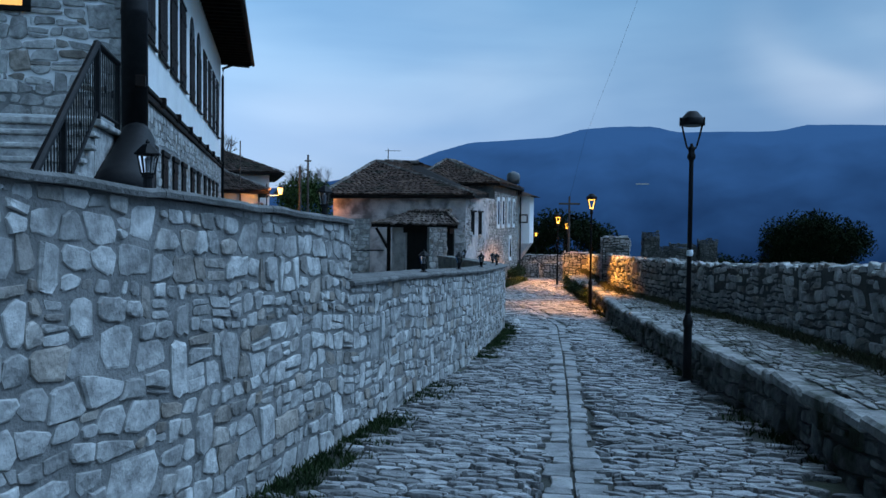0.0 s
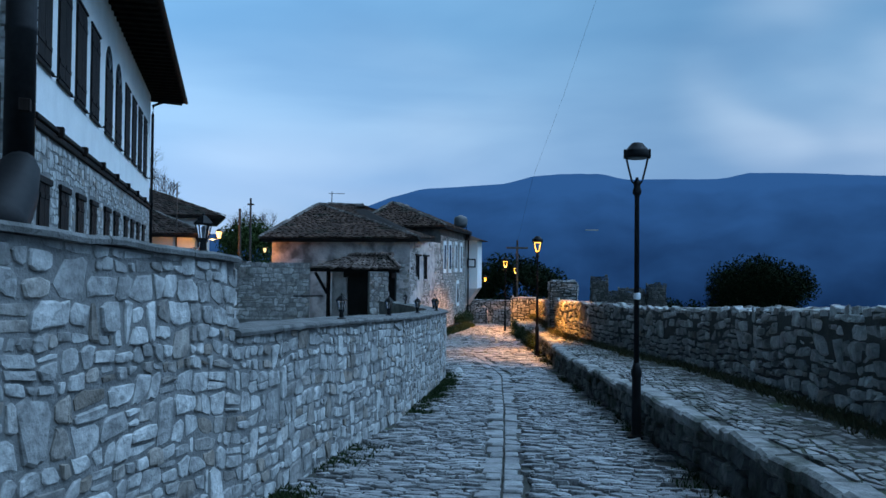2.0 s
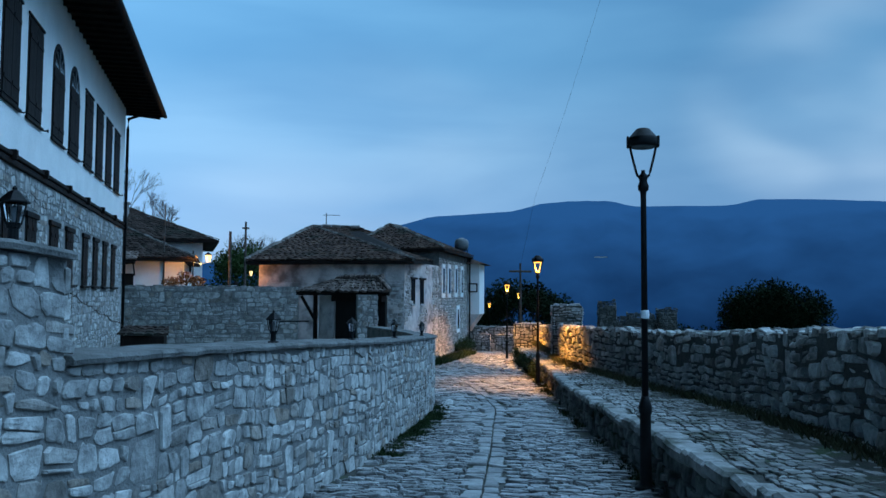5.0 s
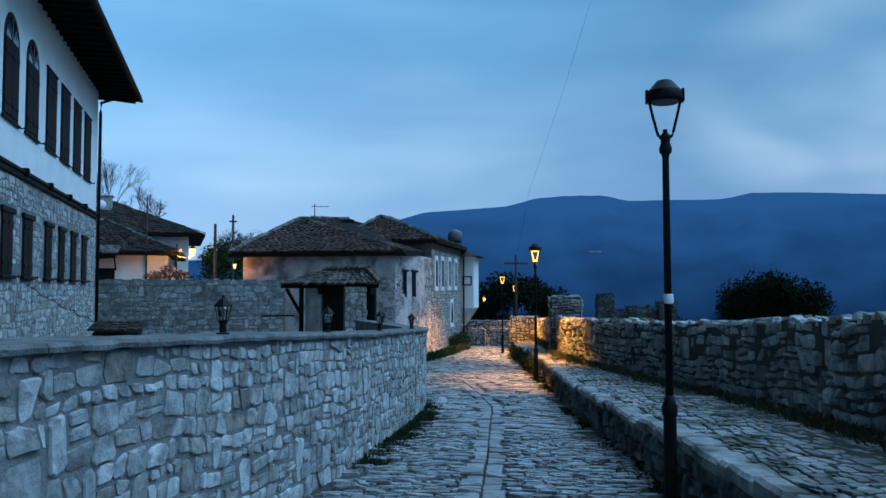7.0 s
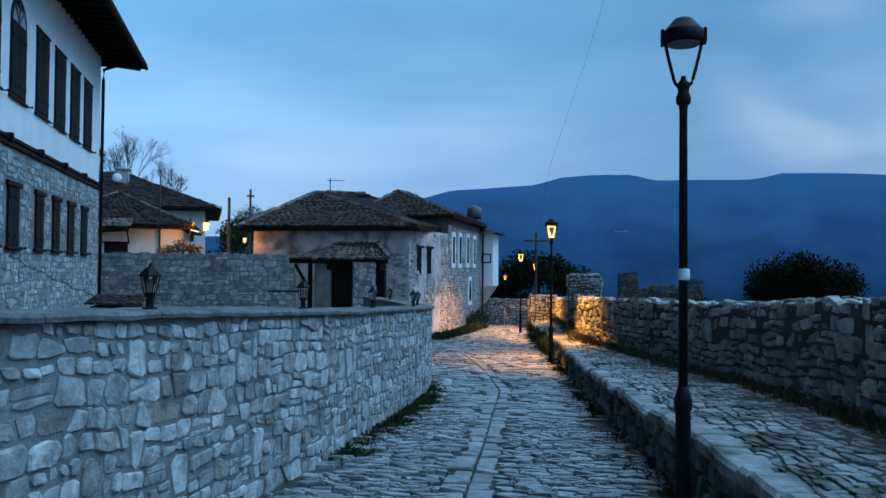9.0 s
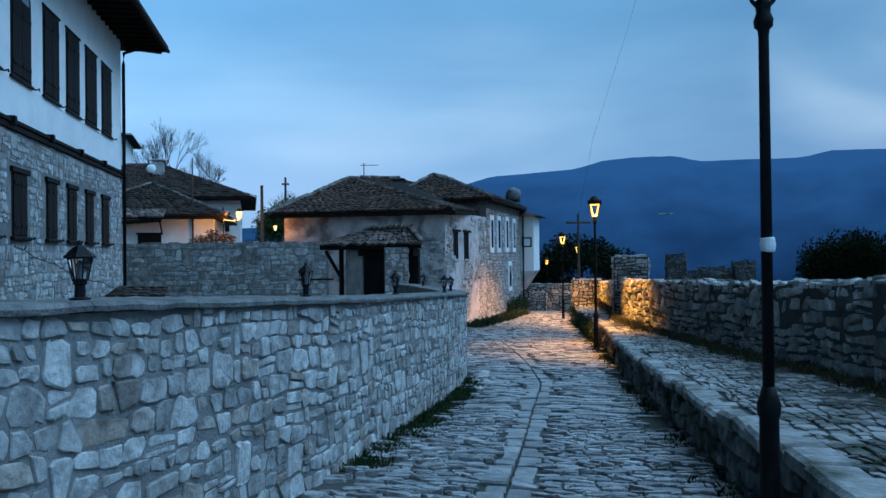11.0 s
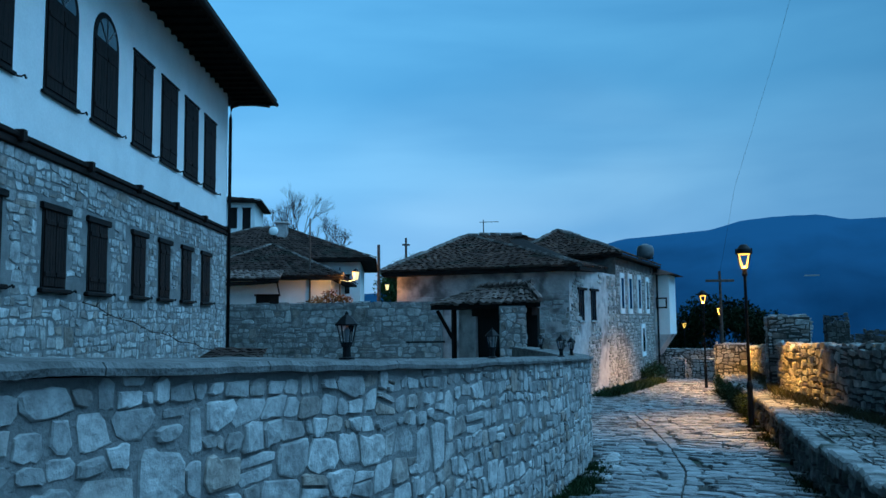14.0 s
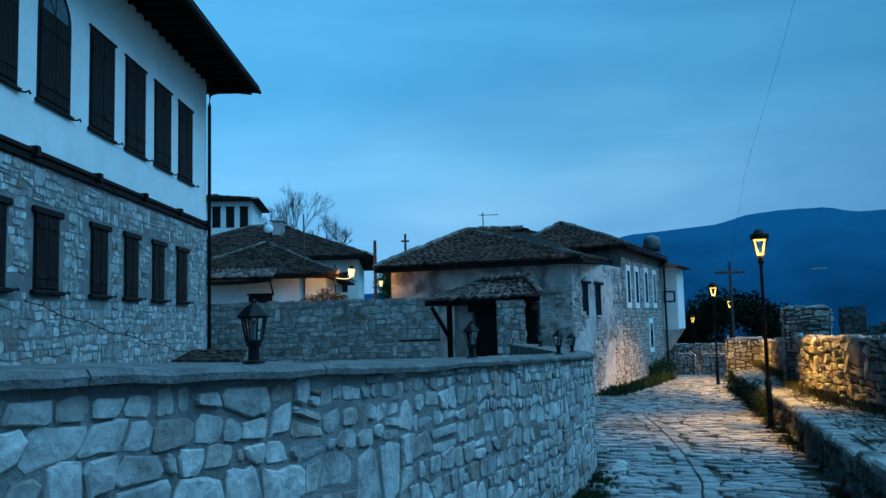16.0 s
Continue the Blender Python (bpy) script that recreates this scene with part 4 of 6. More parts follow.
# ---- wall lanterns on the coping ----
def wall_lantern(x, y, z, label, small=1.0):
    lantern = tagged(new("wall_lantern"), label, "lantern", "lanterns on the boundary wall")
    Shape().lathe([(0.045, 0), (0.045, 0.008), (0.024, 0.014), (0.022, 0.065), (0.03, 0.07), (0.03, 0.085), (0.02, 0.09)], 10).make("base", M_IRON, lantern)
    s = Shape()
    for i in range(6):
        a = 2 * math.pi * i / 6
        s.tube([(0.032 * math.cos(a), 0.032 * math.sin(a), 0.085), (0.052 * math.cos(a), 0.052 * math.sin(a), 0.185)], 0.0035, 5)
    s.lathe([(0.034, 0.083), (0.036, 0.09), (0.030, 0.094)], 6)
    s.make("lantern_frame", M_IRON, lantern)
    Shape().lathe([(0.068, 0.183), (0.070, 0.19), (0.045, 0.215), (0.028, 0.232), (0.022, 0.236), (0.010, 0.243), (0.012, 0.250), (0.003, 0.262)], 6).make("roof", M_IRON, lantern)
    Shape().lathe([(0.009, 0.09), (0.011, 0.14), (0.014, 0.16), (0.004, 0.175)], 8).make("bulb", M_TANK, lantern, "white unlit bulb")
    g = Shape().lathe([(0.029, 0.09), (0.049, 0.183)], 6).make("glass", M_GLASS, lantern, "clear glass panes")
    g.visible_shadow = False
    lantern.matrix_world = pose(x, y, z) @ Matrix.Scale(1.1, 4)
    return lantern


for x, y in ((-2.35, 1.15), (-0.71, 4.73), (0.40, 7.0)):
    wall_lantern(x, y, 1.70 - 0.051 * (y - 3.43) + 0.066, "small black iron lantern on the high wall's coping")
for x, y in ((1.81, 9.93), (2.9, 12.7), (3.98, 15.44), (5.08, 18.25), (5.62, 20.6), (5.55, 23.6)):
    wall_lantern(x, y, left_top(y) + 0.064, "small black iron lantern on the low wall's coping")


# ---- main house ----
HX, HY0, HY1 = -1.92, 12.32, 28.72


def main_house():
    house = thing("house", "large old two-storey house, white plaster over stone, dark shutters", "house")
    lower = Shape().box((HX - 9.0, HY0, -1.2), (HX, HY1, 3.34)).make("stone_wall", M_MORTAR, house, "pale rubble-stone ground floor")
    Shape().box((HX - 8.98, HY0 + 0.02, 3.34), (HX - 0.005, HY1 - 0.0, 7.06)).make("upper_wall", M_WHITE, house, "smooth white plaster upper floor")
    # end wall of the upper floor is stone
    rng = random.Random(31)
    wins = [(18.84, 19.58), (20.30, 21.05), (22.15, 22.82), (23.55, 24.22), (24.98, 25.66), (26.46, 27.16), (17.10, 17.80), (15.68, 16.36), (14.25, 14.95), (12.8, 13.5)]

    def blocked(u, v):
        return any(a - 0.04 < u < b + 0.04 and 1.44 < v < 2.72 for a, b in wins)
    cells = [c for c in fieldstone(HY1 - HY0, lambda u: 3.30, lambda u: -0.2, rng, (0.09, 0.19), (0.8, 2.2), 0.007, 0.05)]
    keep = [c for c in cells if not any(blocked(HY0 + p[0], p[1]) for p in c)]
    place = lambda u, v, d: (HX + d, HY0 + u, v)
    stone_face(keep, place, rng, 0.011, lower, M_LIME, M_LIME_P, lambda u, v: 7.0 < u < 13.5 and v > 0.7, most=240)
    # end wall towards the lane's start
    cells = fieldstone(5.0, lambda u: 7.0, lambda u: 2.9, rng, (0.12, 0.28), (0.8, 2.4), 0.009, 0.07)
    stone_face(cells, lambda u, v, d: (HX - u, HY0 - d, v), rng, 0.016, lower, M_LIME)
    s = Shape()
    for i in range(14):
        z = 1.2 + 0.15 * i
        if z < 2.95:
            s.box((HX - 5.0, HY0 - 0.035, z), (HX - 0.02, HY0 + 0.01, z + 0.146), None, 0.008)
    s.make("board_cladding", M_SIDING, house, "pale horizontal board cladding")
    z = 2.9
    while z < 7.0:
        h = rng.uniform(0.14, 0.3)
        Shape().box((HX - rng.uniform(0.25, 0.5), HY0 - 0.045, z), (HX + 0.03, HY0 + 0.2, min(z + h - 0.015, 7.0)), None, 0.012).make("corner_stone", M_LIME_P, house)
        z += h
    # lit window in the end wall
    w = Shape().box((HX - 2.3, HY0 - 0.03, 4.5), (HX - 1.58, HY0 + 0.02, 5.5)).make("lit_window", M_LITWIN, house, "warm lit window pane")
    Shape().box((HX - 2.4, HY0 - 0.06, 4.42), (HX - 1.48, HY0 - 0.02, 4.5), None, 0.01).box((HX - 2.4, HY0 - 0.06, 4.5), (HX - 2.3, HY0 - 0.02, 5.5)).box((HX - 1.58, HY0 - 0.06, 4.5), (HX - 1.48, HY0 - 0.02, 5.5)).box((HX - 1.97, HY0 - 0.045, 4.5), (HX - 1.91, HY0 - 0.031, 5.5)).make("window_frame", M_WOODFRAME, house)
    # band between the floors, with its brackets
    Shape().box((HX - 0.02, HY0 + 0.1, 3.30), (HX + 0.05, HY1 + 0.03, 3.40), None, 0.012).box((HX - 0.02, HY0 + 0.1, 3.41), (HX + 0.075, HY1 + 0.05, 3.485), None, 0.012).make("band", M_DARKWOOD, house, "dark timber band between the floors")
    for i in range(9):
        y = HY1 - 0.15 - 2.1 * i
        Shape().box((HX, y - 0.05, 3.36), (HX + 0.13, y + 0.05, 3.52), None, 0.01).make("beam_end", M_DARKWOOD, house)
    # upper windows
    for y0 in (12.5, 13.95, 15.4, 16.9, 22.03, 23.54, 25.05, 26.55):
        window = Shape().box((HX - 0.02, y0, 4.24), (HX + 0.006, y0 + 1.02, 5.93)).make("window", M_WOODFRAME, house, "tall window with closed dark wooden shutters")
        shutters(window, HX + 0.004, y0 + 0.05, y0 + 0.97, 4.30, 5.86)
        Shape().box((HX, y0 - 0.06, 4.19), (HX + 0.045, y0 + 1.06, 4.245), None, 0.01).make("sill", M_WOODFRAME, window)
        Shape().box((HX, y0 - 0.05, 5.93), (HX + 0.03, y0 + 1.05, 5.985), None, 0.01).make("lintel", M_WOODFRAME, window)
        hook(window, HX, y0 + 1.14, 4.19)
    # pair of arched windows
    for y0 in (18.74, 20.31):
        w, k = 1.04, 12
        arch = [(0, 0), (w, 0)] + [(w / 2 + w / 2 * math.cos(math.pi * i / k), 1.38 + 0.52 * math.sin(math.pi * i / k)) for i in range(k + 1)]
        m = Matrix(((0, 0, 1, HX), (1, 0, 0, y0), (0, 1, 0, 4.24), (0, 0, 0, 1)))
        window = Shape().prism(arch, -0.02, 0.006, m).make("window", M_WOODFRAME, house, "tall round-arched window with closed dark shutters")
        shutters(window, HX + 0.004, y0 + 0.05, y0 + w - 0.05, 4.30, 5.58)
        pane = [(0.12 + (w - 0.24) * 0, 1.40), (w - 0.12, 1.40)] + [(w / 2 + (w / 2 - 0.12) * math.cos(math.pi * i / k), 1.40 + 0.40 * math.sin(math.pi * i / k)) for i in range(1, k)]
        Shape().prism(pane, 0.007, 0.012, m).make("pane", M_DARKGLASS, window, "dark fanlight glass")
        s = Shape()
        for a in (45, 90, 135):
            c = (w / 2 + 0.4 * math.cos(radians(a)), 1.40 + 0.4 * math.sin(radians(a)))
            s.tube([m @ Vector((w / 2, 1.40, 0.014)), m @ Vector((*c, 0.014))], 0.012, 5)
        s.make("glazing_bar", M_TANK, window)
        Shape().box((HX, y0 - 0.06, 4.19), (HX + 0.045, y0 + w + 0.05, 4.245), None, 0.01).make("sill", M_WOODFRAME, window)
        hook(window, HX, y0 + w + 0.12, 4.19)
    # lower windows
    for a, b in wins:
        window = Shape().box((HX - 0.02, a, 1.50), (HX + 0.012, b, 2.66)).make("window", M_WOODFRAME, house, "small window with closed dark wooden shutters")
        shutters(window, HX + 0.012, a + 0.04, b - 0.04, 1.54, 2.60)
        Shape().box((HX, a - 0.07, 2.60), (HX + 0.055, b + 0.07, 2.70), None, 0.012).make("lintel", M_WOODFRAME, window)
        Shape().box((HX, a - 0.08, 1.45), (HX + 0.075, b + 0.08, 1.515), None, 0.012).make("sill", M_WOODFRAME, window)
        hook(window, HX, b + 0.12, 1.46)
    # roof with wide eaves
    x1, x0, y0, y1 = HX + 1.03, HX - 10.0, HY0 - 1.05, HY1 + 1.12
    s = Shape()
    s.box((x0, y0, 7.06), (x1, y1, 7.12))
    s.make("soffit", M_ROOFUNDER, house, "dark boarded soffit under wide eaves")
    y = y0 + 0.2
    while y < y1:
        Shape().box((HX - 0.02, y - 0.035, 6.99), (x1 - 0.06, y + 0.035, 7.058)).make("rafter", M_ROOFUNDER, house)
        y += 0.42
    s = Shape().box((x1 - 0.03, y0, 7.05), (x1 + 0.012, y1 + 0.012, 7.26)).box((x0, y1 - 0.03, 7.05), (x1 - 0.031, y1 + 0.012, 7.26))
    s.make("fascia", M_WOODFRAME, house)
    vs = [(x0, y0, 7.2), (x1 + 0.05, y0, 7.2), (x1 + 0.05, y1 + 0.05, 7.2), (x0, y1 + 0.05, 7.2), (-7.0, y0 + 5, 9.3), (-7.0, y1 - 5, 9.3)]
    fs = [(0, 1, 4), (1, 2, 5, 4), (2, 3, 5), (3, 0, 4, 5), (3, 2, 1, 0)]
    Shape().add(vs, fs).make("roof", M_TILE, house, "low dark tiled hip roof")
    # gutter and downpipe at the corner
    Shape().tube([(x1 + 0.02, y0, 7.10), (x1 + 0.02, y1 + 0.1, 7.10)], 0.055, 8).make("gutter", M_IRON, house)
    Shape().tube([(HX + 0.9, HY1 + 0.9, 6.98), (HX + 0.35, HY1 + 0.3, 6.90), (HX + 0.07, HY1 + 0.05, 6.72), (HX + 0.06, HY1 + 0.03, 6.4), (HX + 0.06, HY1 + 0.03, -0.9)], 0.045, 8).make("downpipe", M_IRON, house, "thin dark downpipe at the house corner", True)


def shutters(window, x, y0, y1, z0, z1):
    ym = (y0 + y1) / 2
    for a, b in ((y0, ym - 0.006), (ym + 0.006, y1)):
        s = Shape()
        n = 4
        for i in range(n):
            s.box((x - 0.004, a + (b - a) * i / n + 0.002, z0), (x + 0.018, a + (b - a) * (i + 1) / n - 0.002, z1), None, 0.004)
        for f in (0.16, 0.84):
            z = z0 + (z1 - z0) * f
            s.box((x + 0.016, a + 0.02, z - 0.035), (x + 0.03, b - 0.02, z + 0.035), None, 0.004)
        s.make("shutter", M_DARKWOOD, window)


def hook(window, x, y, z):
    Shape().tube([(x, y, z + 0.03), (x + 0.06, y, z + 0.02), (x + 0.09, y + 0.03, z + 0.05), (x + 0.08, y + 0.08, z + 0.02), (x + 0.07, y + 0.11, z + 0.04)], 0.014, 5).make("shutter_hook", M_IRON, window)


main_house()


# ---- stair, railing and flue before the end wall ----
def outside_stair():
    stair = thing("outside_stair", "rough pale stone stair climbing along the house end", "stairs")
    x1, x0, yl, yw = -2.14, -3.5, 10.4, 12.28
    rise, run = 0.175, 0.265
    Shape().box((x0, yl, -0.6), (x1 - 0.03, yw, 2.66), None, 0.02).make("landing_block", M_LIME, stair)
    Shape().box((x0, yl - 0.06, 2.66), (x1 + 0.05, yw, 2.74), None, 0.015).make("landing_slab", M_LIME, stair)
    for i in range(13):
        y, z = yl - run * (i + 1), 2.74 - rise * (i + 1)
        Shape().box((x0, y, -0.6), (x1 - 0.04, y + run + 0.01, z - 0.06), None, 0.015).make("riser", M_LIME, stair)
        Shape().box((x0, y - 0.04, z - 0.06), (x1 + 0.03 + 0.03 * math.sin(i * 2.1), y + run, z), None, 0.014).make("tread", M_LIME, stair)
    rail = thing("stair_railing", "black wrought-iron railing with thin bars along the stair", "railing")
    low = yl - run * 13
    top = [(x1, low, 3.67 - rise * 13), (x1, yl, 3.65), (x1, 11.66, 3.65)]
    Shape().tube(top, 0.045, 8).make("handrail", M_IRON, rail)
    Shape().tube([(p[0], p[1], p[2] - 0.82) for p in top], 0.022, 6).make("bottom_rail", M_IRON, rail)
    n = 42
    for i in range(n):
        y = low + (11.66 - low) * (i + 0.5) / n
        z = 3.65 if y > yl else 3.65 - rise / run * (yl - y)
        Shape().tube([(x1, y, z - 0.82), (x1, y, z)], 0.008, 5).make("baluster", M_IRON, rail)
        if i % 4 == 2:
            c = [(x1, y + 0.05 + 0.035 * math.cos(k * 0.7), z - 0.42 + 0.03 * k / 2 - 0.1 + 0.05 * math.sin(k * 0.7)) for k in range(9)]
            Shape().tube(c, 0.008, 4).make("scroll", M_IRON, rail)
    for y in (11.66, yl, yl - 1.6):
        z = 3.65 if y > yl - 0.01 else 3.65 - rise / run * (yl - y)
        Shape().box((x1 - 0.035, y - 0.035, z - 0.92), (x1 + 0.035, y + 0.035, z + 0.03), None, 0.008).make("post", M_IRON, rail)
    flue = thing("chimney_flue", "thick black metal flue with a slanting hood beside the house", "flue")
    fx, fy = -1.99, 12.1
    Shape().lathe([(0.18, 2.2), (0.18, 4.4), (0.19, 4.42), (0.19, 4.48), (0.18, 4.5), (0.18, 8.2)], 18, Matrix.Translation((fx, fy, 0))).make("pipe", M_IRON, flue, smooth=True)
    Shape().tube([(fx + 0.02, fy, 2.75), (fx + 0.06, fy - 0.25, 2.62), (fx + 0.10, fy - 0.8, 2.3), (fx + 0.10, fy - 1.5, 1.9), (fx + 0.10, fy - 1.7, 1.7)], 0.19, 14, 0.42).make("hood", M_IRON, flue, "flared slanting black hood", True)
    Shape().box((fx - 0.1, fy - 2.1, -0.8), (fx + 0.6, fy - 1.1, 1.6), None, 0.04).make("stove", M_IRON, flue)


outside_stair()


# ---- houses ----
def slab_roof_face(s, p0, p1, p2, p3, rows, width, rng, lift=0.027):
    """Uneven rows of old barrel tiles on the roof face p0-p1 (eave) to p3-p2 (ridge)."""
    p0, p1, p2, p3 = (Vector(p) for p in (p0, p1, p2, p3))
    nrm = (p1 - p0).cross(p3 - p0).normalized()
    if nrm.z < 0:
        nrm = -nrm
    for r in range(rows):
        f0, f1 = r / rows, min((r + 1.3) / rows, 1.0)
        a0, b0 = p0.lerp(p3, f0), p1.lerp(p2, f0)
        a1, b1 = p0.lerp(p3, f1), p1.lerp(p2, f1)
        length = max((b0 - a0).length, 0.01)
        u = 0.0
        while u < length - 0.02:
            w = min(rng.uniform(0.8, 1.25) * width, length - u)
            g0, g1 = u / length, (u + w) / length
            drop = (a0 - a1).normalized() * rng.uniform(-0.06, 0.08)
            high = lift * rng.uniform(0.9, 2.0)
            tail = nrm * (0.6 * lift * noise.noise((u * 1.3 + p0.x, r * 0.8, p0.y)) + 0.02)
            vs = []
            for k in range(5):
                g = g0 + (g1 - g0) * k / 4
                arch = math.sin(math.pi * k / 4)
                vs.append(a0.lerp(b0, g) + drop + nrm * (high * arch) + tail)
                vs.append(a1.lerp(b1, g) + nrm * (0.55 * high * arch) + tail * 0.4)
            vs += [a0.lerp(b0, g0) + drop - nrm * 0.02, a0.lerp(b0, g1) + drop - nrm * 0.02]
            s.add(vs, [(2 * k, 2 * k + 2, 2 * k + 3, 2 * k + 1) for k in range(4)] + [(10, 11, 8, 6, 4, 2, 0)])
            u += w


def hip_roof(parent, corners, ridge, z_eave, z_ridge, over, mat, rng, rows=9, width=0.45, thick=0.14, name="roof", label=""):
    """corners: four plan points in order; ridge: two plan points, over the first-second and third-fourth sides' middles."""
    c = [Vector(p) for p in corners]
    mid = sum(c, Vector((0, 0))) / 4
    out = []
    for i in range(4):
        d1 = (c[i] - c[i - 1]).normalized()
        d2 = (c[i] - c[(i + 1) % 4]).normalized()
        out.append(c[i] + (d1 + d2) * over)
    zs = z_eave if isinstance(z_eave, (list, tuple)) else [z_eave] * 4
    e = [Vector((p.x, p.y, z)) for p, z in zip(out, zs)]
    r0, r1 = Vector((*ridge[0], z_ridge)), Vector((*ridge[1], z_ridge))
    down = Vector((0, 0, -thick))
    under = Vector((0, 0, -0.16))
    base = Shape().add([*[q + down * 0.3 for q in e], r0 + under, r1 + under, *[q + down for q in e]], [(0, 1, 4), (1, 2, 5, 4), (2, 3, 5), (3, 0, 4, 5), (0, 6, 7, 1), (1, 7, 8, 2), (2, 8, 9, 3), (3, 9, 6, 0), (9, 8, 7, 6)])
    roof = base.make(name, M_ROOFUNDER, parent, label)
    s = Shape()
    slab_roof_face(s, e[0], e[1], r0, r0, rows, width, rng)
    slab_roof_face(s, e[1], e[2], r1, r0, rows, width, rng)
    slab_roof_face(s, e[3], e[0], r0, r1, rows, width, rng)
    ob = mesh_object("slab_covering", s.v, s.f, mat, roof)
    ob["kind"] = "stuff"
    # ridge and hip capping
    s = Shape()
    for a, b in ((r0, r1), (e[0], r0), (e[1], r0)):
        n = max(2, int((b - a).length / 0.4))
        for i in range(n):
            q0, q1 = a.lerp(b, i / n), a.lerp(b, (i + 0.95) / n)
            s.tube([q0 + Vector((0, 0, 0.01 + rng.uniform(-0.02, 0.04))), q1 + Vector((0, 0, 0.03))], rng.uniform(0.07, 0.11), 6)
    ob = mesh_object("ridge_capping", s.v, s.f, M_RIDGE, roof)
    ob["kind"] = "stuff"
    return roof


def plan_wall(name, p0, p1, z0, z1, thick, mat, parent, label=""):
    p0, p1 = Vector(p0), Vector(p1)
    d = (p1 - p0)
    m = turn_to(p0.x, p0.y, z0, d)
    return Shape().box((0, 0, 0), (d.length, thick, z1 - z0), m).make(name, mat, parent, label)


def face_place(p0, p1):
    """Maps (u, v, d) on the upright face from p0 to p1, seen from its right side."""
    p0, p1 = Vector(p0), Vector(p1)
    w = (p1 - p0).normalized()
    nrm = Vector((w.y, -w.x))
    return (p1 - p0).length, lambda u, v, d: (p0.x + w.x * u + nrm.x * d, p0.y + w.y * u + nrm.y * d, v)


def on_face(p0, p1, u0, u1, z0, z1, d0, d1, bevel=0.0, s=None):
    """A box on an upright face: from u0 to u1 along it, z0 to z1 up, d0 to d1 out of it."""
    p0, p1 = Vector(p0), Vector(p1)
    m = turn_to(p0.x, p0.y, 0, p1 - p0)
    return (s or Shape()).box((u0, -d1, z0), (u1, -d0, z1), m, bevel)


A0, A1, A2 = (2.3, 33.9), (7.62, 32.25), (10.1, 36.85)
B2 = (13.75, 44.95)


def corner_house():
    rng = random.Random(41)
    house = thing("stone_house", "old stone and plaster house with low tiled roofs at the bend", "house")
    # front block
    back = (4.6, 46.5)
    body = Shape().prism([A0, A1, A2, (12.0, 44.5), (5.2, 46.0)], -1.7, 2.62).make("wall", M_OLDPLASTER, house, "patchy weathered plaster and stone wall")
    ln, place = face_place(A0, A1)
    cells = [c for c in rubble(ln, lambda u: 1.75, lambda u: -1.6, (0.12, 0.26), (0.2, 0.55), rng, 0.012, 0.06) if rng.random() < 0.8]
    stone_face([c for c in cells if centre(c)[0] > 3.2], place, rng, 0.018, body, M_GREYSTONE, rest="stonework")
    on_face(A0, A1, 0.3, ln, 1.62, 1.78, 0.0, 0.04, 0.01).make("timber_band", M_OLDPLASTER, house)
    # side wall with two small windows
    ln, place = face_place(A1, A2)
    wins = ((0.95, 1.32), (2.25, 2.62))
    cells = []
    for c in fieldstone(ln, lambda u: 2.55, lambda u: -1.4, rng, (0.10, 0.2), (0.9, 2.6), 0.009, 0.05):
        cu, cv = centre(c)
        if any(a - 0.12 < cu < b + 0.12 and 0.9 < cv < 2.05 for a, b in wins):
            continue
        if cu > 4.1 or noise.noise((cu * 0.6, cv * 0.6, 4.0)) > 0.16:
            cells.append(c)
    stone_face(cells, place, rng, 0.028, body, M_BROWNSTONE, rest="stonework")
    for a, b in wins:
        w = on_face(A1, A2, a, b, 1.0, 1.95, 0.0, 0.012).make("window", M_DARKGLASS, house, "small deep window with dark frame")
        s = on_face(A1, A2, a - 0.06, a, 0.98, 1.97, 0.0, 0.035)
        on_face(A1, A2, b, b + 0.06, 0.98, 1.97, 0.0, 0.035, 0, s)
        on_face(A1, A2, (a + b) / 2 - 0.02, (a + b) / 2 + 0.02, 1.0, 1.95, 0.0125, 0.03, 0, s)
        s.make("window_frame", M_DARKWOOD, w)
        on_face(A1, A2, a - 0.2, b + 0.35, 1.95, 2.03, 0.0, 0.06, 0.01).make("lintel", M_DARKWOOD, w)
        on_face(A1, A2, a - 0.12, b + 0.12, 0.92, 0.98, 0.0, 0.06, 0.01).make("sill", M_GREYSTONE, w)
    hip_roof(house, [A0, A1, (12.6, 45.6), (5.2, 46.6)], [(5.0, 41.7), (7.3, 41.6)], [2.62, 2.66, 3.2, 2.8], 4.62, 0.42, M_STONEROOF, rng, 24, 0.24, 0.17, label="low uneven hip roof of old brown tiles")
    Shape().tube([(5.66, 41.7, 4.5), (5.66, 41.7, 5.3)], 0.022, 6).tube([(5.5, 41.7, 5.2), (6.3, 41.6, 5.2)], 0.014, 5).tube([(6.0, 41.5, 5.2), (6.0, 41.85, 5.2)], 0.01, 4).make("aerial", M_IRON, house, "thin television aerial on the roof")
    # taller block behind
    body2 = Shape().prism([(10.12, 36.9), B2, (9.5, 47.5), (6.5, 38.8)], -1.7, 3.42).make("rear_wall", M_MORTAR_M, house, "taller rear wall of stone with white-framed slit windows")
    a, b = (10.12, 36.9), B2
    ln, place = face_place(a, b)
    wins2 = ((0.85, 1.3, 1.42, 2.55), (2.45, 2.95, 1.42, 2.6), (4.5, 5.0, 1.45, 2.65), (6.5, 7.0, 1.45, 2.65), (5.2, 5.75, -0.35, 0.62))
    cells = []
